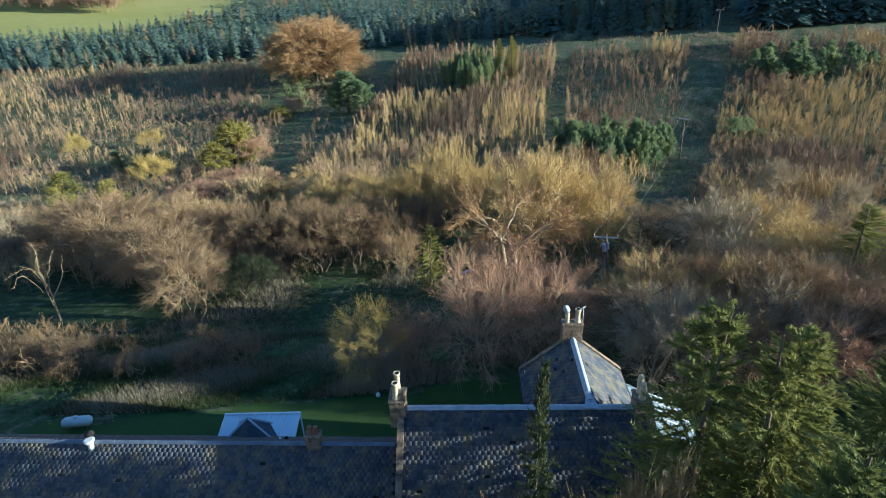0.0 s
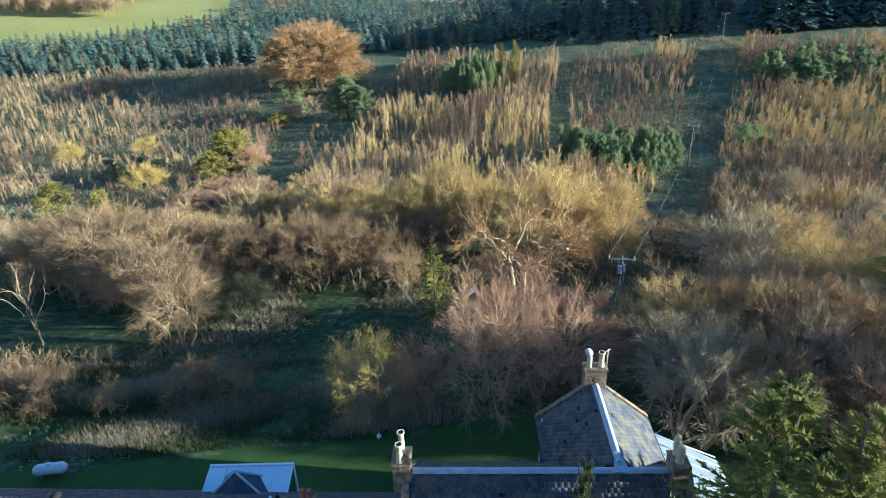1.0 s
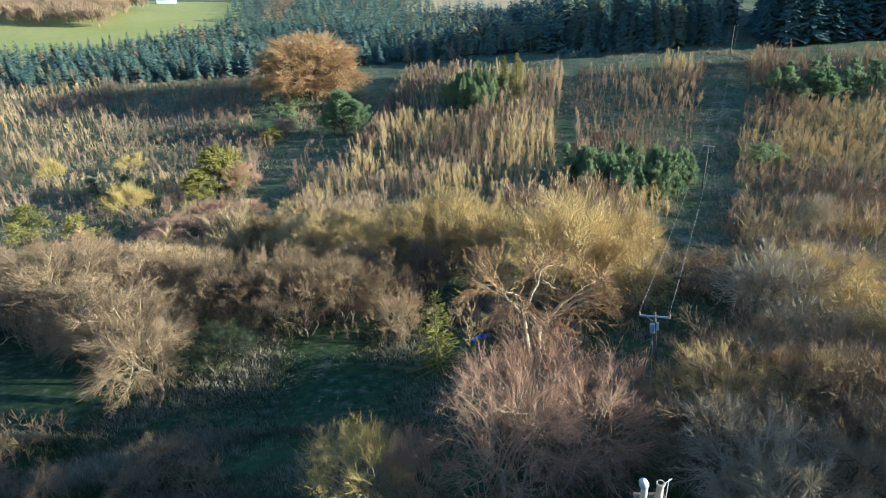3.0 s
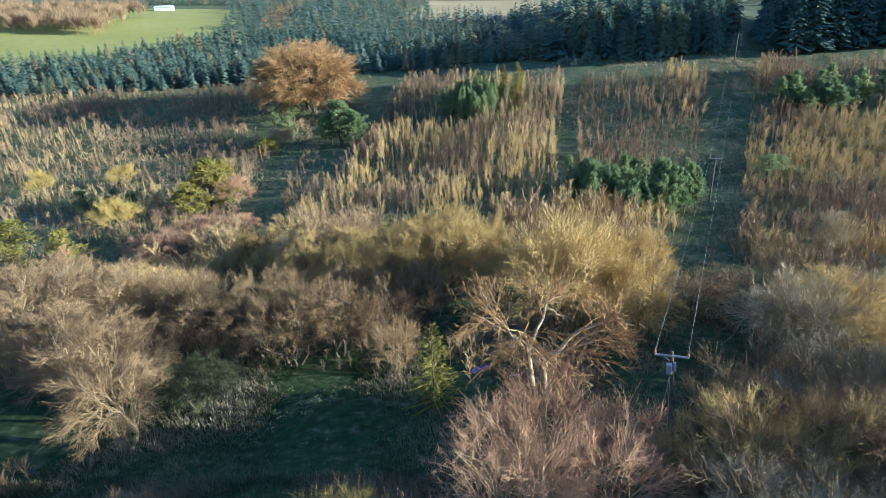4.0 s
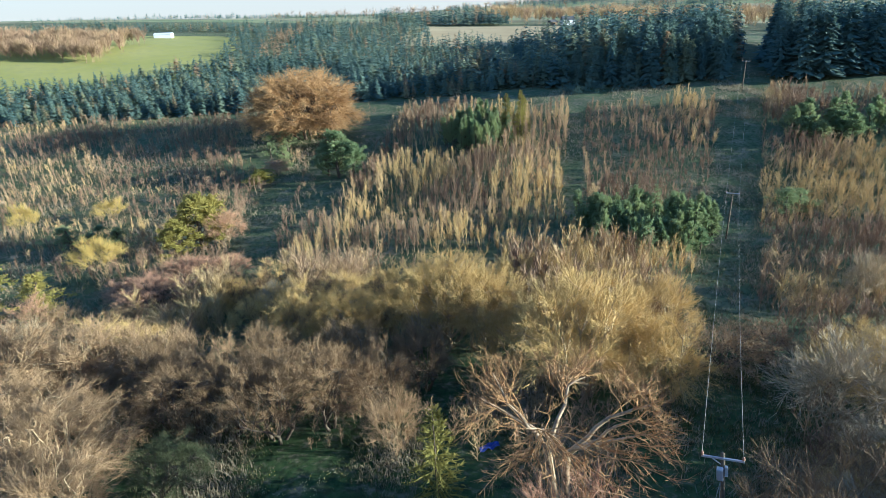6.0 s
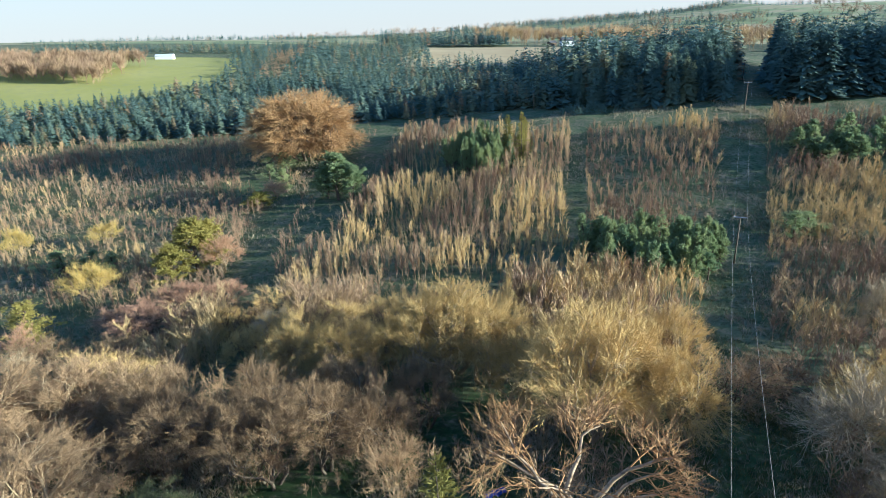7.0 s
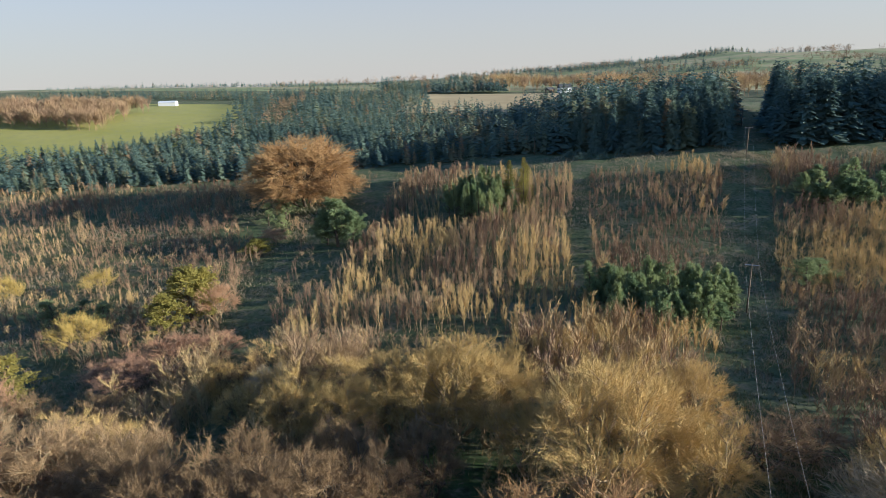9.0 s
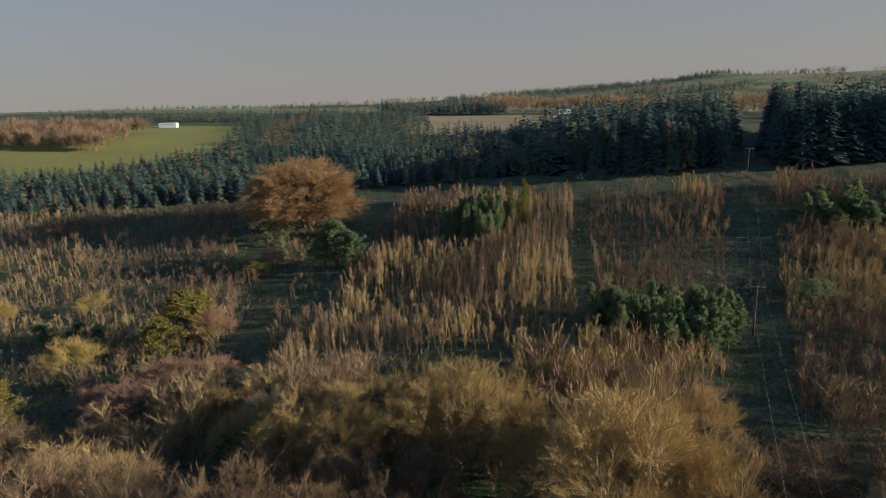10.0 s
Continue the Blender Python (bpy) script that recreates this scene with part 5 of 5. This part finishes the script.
plant("brush", -190, -24, 100, 236, 2.6, 2.4, lambda x, y: (x < -24) & (y < 234), 0.9, 2.0, 0.22, SAP_LOW, "low grey-brown undergrowth on the slope", 208)

plant("bramble", -48, 0, 37, 56, 0.95, 0.9, lambda x, y: (y > 37.5) & (y < 49), 0.8, 1.7, 0.45, SAP_LOW, "tangled grey bramble and dead stems on the bank", 210, 0.9, twig="twig_brown")

# ---- conifer woods ----
SPR_FAR = [fir(s, 14, 7, 0.21 + 0.03 * (s % 3), tuft=150, ragged=0.45) for s in range(300, 306)]
SPR_TALL = [fir(s, 34, 13, 0.17 + 0.02 * (s % 3), tuft=500, ragged=0.5, broad=0.17) for s in range(330, 336)]
SPR_TOP = [fir(s, 8, 7, 0.23 + 0.04 * (s % 3), clear=0.3, tuft=60, ragged=0.45) for s in range(320, 326)]
SPR_LOW = [fir(s, 6, 6, 0.28, clear=0.25, tuft=12, ragged=0.4) for s in range(310, 314)]


def field_edge(y):
    """The wood's edge along the green field."""
    return np.interp(y, (268, 290, 305, 318, 340, 440), (-190, -150, -122, -112, -113, -141))


def wood_at(x, y):
    """Where the conifer woods stand."""
    front = np.interp(x, (-190, -111, -60, -20, 5, 30, 40, 62, 84, 120, 190), (230, 236, 240, 246, 243, 243, 238, 226, 223, 214, 207))
    back = np.interp(x, WOOD_X, WOOD_BACK)
    gap = -1.3 + 0.497 * (y - 26)
    return (y > front) & (y < back) & (x > field_edge(y)) & (np.abs(x - gap) > 6.5 + (y - 210) * 0.02)


def conifers(name, x0, x1, y0, y1, d, keep, hf, protos, label, seed, mat="needles_spruce", tint0=0.35):
    r = np.random.default_rng(seed)
    X, Y = np.meshgrid(np.arange(x0, x1, d), np.arange(y0, y1, d))
    x = (X + r.normal(size=X.shape) * d * 0.25).ravel()
    y = (Y + r.normal(size=X.shape) * d * 0.25).ravel()
    ok = keep(x, y)
    x, y = x[ok], y[ok]
    h = hf(x, y) * r.uniform(0.62, 1.2, len(x)) * (0.8 + 0.4 * patches(x, y, 12, seed + 3))
    w = h * r.uniform(0.85, 1.25, len(x))
    tint = np.clip(tint0 + r.normal(size=len(x)) * 0.3 + (patches(x, y, 20, seed) - 0.5) * 0.6, 0, 0.9)
    tint[r.random(len(x)) < 0.04] = 1.0
    tint[(x > 50) & (x < 64) & (y < 262) & (r.random(len(x)) < 0.3)] = 0.9
    larch = np.abs(x + 90 + (y - 340) * 0.12) < 5.5
    tint[larch & (y > 335) & (y < 470)] = 1.0
    me = scatter_mesh(name, [p[1] for p in protos], x, y, h, w, tint, np.random.default_rng(seed), mat)
    tagged(new(name, me), label, "woodland", kind="stuff")


tall = lambda x, y: np.interp(x, (-190, -100, -20, 30, 45, 90, 200), (6.2, 6.8, 7.5, 8.5, 12.5, 17, 20.5))
conifers("conifer_wood", -190, 200, 200, 300, 3.5, lambda x, y: wood_at(x, y) & ((x < 44) | (y > 262)) & (~wood_at(x, y - 13) | ~wood_at(x - 7, y) | ~wood_at(x + 7, y)), tall, SPR_FAR, "ragged front of a dark spruce plantation", 406)
conifers("conifer_wood", 38, 200, 200, 262, 4.2, lambda x, y: wood_at(x, y) & (x >= 44) & (~wood_at(x, y - 22) | ~wood_at(x - 9, y) | ~wood_at(x + 9, y)), tall, SPR_TALL, "tall dark spruces at the wood's face", 407)
conifers("conifer_wood", -190, 200, 200, 330, 4.0, lambda x, y: wood_at(x, y) & wood_at(x, y - 12) & ((x < 44) | wood_at(x, y - 22)) & (y < 330), tall, SPR_TOP, "dense dark spruce plantation", 401)
conifers("conifer_wood", -190, 200, 330, 565, 5.6, lambda x, y: wood_at(x, y) & (y >= 330), tall, SPR_LOW, "spruce plantation running back over the hill", 402)
conifers("conifer_wood", -420, 60, 470, 640, 5.0, lambda x, y: ((x < -134) & (x > -300) & (y > 446) & (y < 510)) | ((x > -60) & (x < 60) & (y > 580)), lambda x, y: np.where(x < -100, 6.0, 11), SPR_LOW, "dark belt of conifers behind the fields", 403)
conifers("conifer_wood", -600, 420, 700, 1500, 16.0, lambda x, y: patches(x, y, 90, 9) > 0.6, lambda x, y: np.where(x < 0, 6, 12), SPR_LOW, "far woods on the skyline", 404)
conifers("conifer_wood", 130, 1400, 640, 1800, 16.0, lambda x, y: patches(x, y, 70, 19) > 0.66, lambda x, y: 12 + 0 * x, SPR_LOW, "far shelter belts on the hill", 405)

# broadleaved wood beside the green field
BROAD = [sapling(s, 170, 0.50, 0.3, 0.02, 46, 0.25) for s in (501, 502, 503, 504)]
r = np.random.default_rng(50)
bx, by = r.uniform(-330, -172, 700), r.uniform(328, 385, 700)
ok = (by > 336 + (bx + 190) * -0.12) & (by < 388)
bx, by = bx[ok], by[ok]
bh = r.uniform(5.5, 8, len(bx))
me = scatter_mesh("broadleaved_wood", [joined(p) for p in BROAD], bx, by, bh, bh * r.uniform(0.7, 1.0, len(bx)), r.uniform(0.1, 0.5, len(bx)), r, "twig_mixed")
tagged(new("broadleaved_wood", me), "leafless wood, russet and brown, beside a green field", "woodland", kind="stuff")
bx, by = r.uniform(30, 330, 520), r.uniform(420, 720, 520)
ok = (by > 560 - (bx - 110) * 0.9) & ~((np.abs(bx - 110) < 22) & (by < 600)) & (np.abs(bx - (by - 420) * 0.4 - 130) > 9)
bx, by = bx[ok], by[ok]
bh = r.uniform(8, 13, len(bx))
me = scatter_mesh("broadleaved_wood", [joined(p) for p in BROAD], bx, by, bh, bh * r.uniform(0.7, 1.1, len(bx)), r.uniform(0.2, 0.9, len(bx)), r, "twig_mixed")
tagged(new("broadleaved_wood", me), "leafless trees, gold and brown, round a far farm", "woodland", kind="stuff")


# hedgerow trees and shelter belts on the far hill
r = np.random.default_rng(52)
hx, hy = [], []
for y0, xa, xb, n in ((760, 180, 620, 150), (930, -120, 700, 170), (1120, 260, 980, 180), (1330, -420, 500, 170), (1500, 150, 1250, 260), (1260, 700, 1300, 130)):
    t = r.random(n)
    hx.append(xa + (xb - xa) * t)
    hy.append(y0 + (t - 0.5) * 60 + 14 * np.sin(t * 17) + r.normal(size=n) * 6)
hx, hy = np.concatenate(hx), np.concatenate(hy)
ok = np.sin(hx * 0.021 + hy * 0.01) > -0.45
hx, hy = hx[ok], hy[ok]
hh = r.uniform(7, 13, len(hx))
me = scatter_mesh("hedgerow", [p[1] for p in SAP_LOW], hx, hy, hh, hh * 1.5, r.uniform(0.0, 0.5, len(hx)), r, "twig_mixed")
tagged(new("hedgerow", me), "hedgerow trees dividing the far hill fields", "hedge", kind="stuff")

# ---- far buildings ----
def far_house(x, y, lx, ly, hw, hr, turn, label, wall="white_frame", roof="slate_bulk", windows=3):
    h = thing("farm_building", pose(x, y, gz(x, y) - 0.3, 0, 0, turn), label, "building")
    part("wall", box(-lx / 2, lx / 2, -ly / 2, ly / 2, 0, hw), wall, h)
    pr = [(-ly / 2 - 0.3, hw), (ly / 2 + 0.3, hw), (0, hw + hr)]
    part("roof", prism(None, [(-lx / 2 - 0.2, a, b) for a, b in pr], [(lx / 2 + 0.2, a, b) for a, b in pr]), roof, h)
    for i in range(windows):
        u = -lx / 2 + lx * (i + 0.5) / windows
        w = part("window", box(u - 0.6, u + 0.6, -ly / 2 - 0.06, -ly / 2 + 0.1, hw * 0.35, hw * 0.75), "near_black", h)
        part("frame", box(u - 0.7, u + 0.7, -ly / 2 - 0.09, -ly / 2 + 0.05, hw * 0.32, hw * 0.35), "white_frame", w)
    return h


far_house(-181, 431, 11, 5, 2.4, 1.0, 4, "long pale shed at the top of a green field", windows=0, roof="white_frame")
far_house(108, 588, 11, 7, 4.8, 3.2, 10, "white farmhouse among bare trees")
far_house(121, 590, 9, 6, 3.2, 2.2, -20, "low farm building with a grey roof", wall="stone")
far_house(134, 600, 14, 7, 3.0, 2.0, 5, "long pale farm shed", roof="galvanised", windows=2)
far_house(96, 596, 7, 5, 3.0, 2.0, 30, "small grey stone barn by the farm", wall="stone", windows=1)

# ---- grasses, one sheet of tufts ----
def tufts(name, n, x0, x1, y0, y1, keep, h0, h1, tint0, label, seed, blades_n=6, mat="grass_blade", clump=5.0, thin=0.35):
    r = np.random.default_rng(seed)
    x, y = r.uniform(x0, x1, n), r.uniform(y0, y1, n)
    pt = patches(x, y, clump, seed)
    ok = keep(x, y) & (pt + r.normal(size=n) * 0.15 > thin)
    x, y, pt = x[ok], y[ok], pt[ok]
    h = r.uniform(h0, h1, len(x)) * (0.5 + pt)
    protos = []
    for s in range(6):
        q = np.random.default_rng(seed + s)
        d = unit(np.c_[q.normal(size=(blades_n, 2)) * 0.45, np.ones(blades_n)])
        o = np.c_[q.normal(size=(blades_n, 2)) * 0.22, np.zeros(blades_n)]
        protos.append(blades(o, d, q.uniform(0.6, 1.1, blades_n), np.full(blades_n, 0.11), q))
    tint = np.clip(tint0 + (pt - 0.5) * 1.1 + r.normal(size=len(x)) * 0.2, 0, 1)
    me = scatter_mesh(name, protos, x, y, h, h * 1.1, tint, r, mat, sink=-0.02)
    return tagged(new(name, me), label, "grass", kind="stuff")


lawn_edge = lambda x: np.minimum(33.6 + (x + 4.8) * 0.14, 35.5)
tufts("long_grass", 84000, -60, 12, 32, 47, lambda x, y: (y > lawn_edge(x) + 0.2) | (x < -26), 0.28, 0.62, 0.48, "long pale winter grass on the bank", 601, blades_n=4, clump=2.2, thin=0.18)
tufts("long_grass", 40000, -30, 45, 42, 78, lambda x, y: True | (x > 0), 0.25, 0.65, 0.5, "green and straw grass in the hollow", 602, blades_n=4, clump=2.5)
tufts("long_grass", 110000, -150, 150, 75, 232, lambda x, y: True | (x > 0), 0.25, 0.7, 0.52, "rough grass among the young trees", 603, blades_n=3, clump=4.0)

tufts("long_grass", 60000, 8, 100, 50, 215, lambda x, y: np.abs(x - line_x(y)) < 8, 0.3, 0.75, 0.5, "green grass kept open under the power line", 604, blades_n=3, clump=2.5, thin=0.2)

# dark gorse at the wood's foot, and the hedge under the line
GORSE = [pine(s, limbs=22, clumps=4, needles=5, width=0.6, clear=0.02, blade=0.12, round_top=0.5) for s in (81, 82, 83)]
r = np.random.default_rng(70)
gx, gy = r.uniform(38, 78, 170), r.uniform(214, 234, 170)
ok = ((gx - 52) / 16) ** 2 + ((gy - 228) / 7) ** 2 < 1
gx, gy = gx[ok], gy[ok]
gh = r.uniform(1.2, 2.6, len(gx))
me = scatter_mesh("gorse", [p[1] for p in GORSE], gx, gy, gh, gh * 1.3, r.uniform(0.1, 0.5, len(gx)), r, "needles_spruce")
tagged(new("gorse", me), "low dark gorse at the foot of the wood", "bushes", kind="stuff")

# daffodils by the lawn and in the glade
def daffodils(n, x0, x1, y0, y1, keep, label, seed):
    r = np.random.default_rng(seed)
    x, y = r.uniform(x0, x1, n), r.uniform(y0, y1, n)
    ok = keep(x, y)
    x, y = x[ok], y[ok]
    protos = []
    for s in range(4):
        q = np.random.default_rng(seed + s)
        o = np.c_[q.normal(size=(5, 2)) * 0.5, q.uniform(0.8, 1.2, 5)]
        d = unit(np.c_[q.normal(size=(5, 2)), np.full(5, 0.6)])
        protos.append(blades(o, d, np.full(5, 0.24), np.full(5, 0.28), q, 0.05))
    h = r.uniform(0.18, 0.28, len(x))
    me = scatter_mesh("daffodils", protos, x, y, h, h * 1.4, h, r, "daffodil")
    tagged(new("daffodils", me), label, "flowers", kind="stuff")


daffodils(260, -26, -8, 30, 36, lambda x, y: (np.abs(y - lawn_edge(x) - 0.4) < 0.6) & (patches(x, y, 1.5, 3) > 0.6), "clumps of daffodils along the lawn", 801)
daffodils(420, -16, 0, 51, 62, lambda x, y: patches(x, y, 2.0, 4) > 0.68, "drift of pale daffodils in the glade", 802)

# things left under the birch
tarp = thing("tarpaulin", pose(3.0, 62.0, gz(3.0, 62.0) - 0.15, 0, 0, 25), "crumpled blue plastic sheet in the undergrowth", "tarpaulin")
bm = bmesh.new()
bmesh.ops.create_grid(bm, x_segments=14, y_segments=6, size=0.5)
for v in bm.verts:
    v.co = Vector((v.co.x * 1.8, v.co.y * 0.55, 0.35 + 0.25 * noise.noise(v.co * 4) + 0.2 * math.cos(v.co.y * 3)))
bmesh.ops.solidify(bm, geom=bm.faces[:], thickness=0.03)
part("sheet", bm, "blue_sheet", tarp)
pal = thing("pallet", pose(6.1, 61.0, gz(6.1, 61.0), -62, 0, 15), "grey wooden pallet propped among brush", "pallet")
for i in range(6):
    part("slat", box(-0.45, 0.45, i * 0.2, i * 0.2 + 0.11, 0.09, 0.112, 0.004), "grey_paint", pal)
for x in (-0.42, 0.0, 0.42):
    part("bearer", box(x - 0.04, x + 0.04, 0, 1.12, 0, 0.088, 0.004), "grey_paint", pal)

# lone posts
for x, y, h in ((30.6, 240.5, 6.5), (-111.5, 222.0, 6.0)):
    pz = thing("post", pose(x, y, gz(x, y) - 0.3), "slim wooden post before the wood", "post", "lone posts")
    part("shaft", lathe([(0.12, 0), (0.11, h * 0.5), (0.09, h), (0.03, h + 0.05)], 8), "pole_wood", pz)
    part("cap", lathe([(0.1, 0), (0.12, 0.05), (0.03, 0.12)], 8), "galvanised", pz, "", pose(0, 0, h))
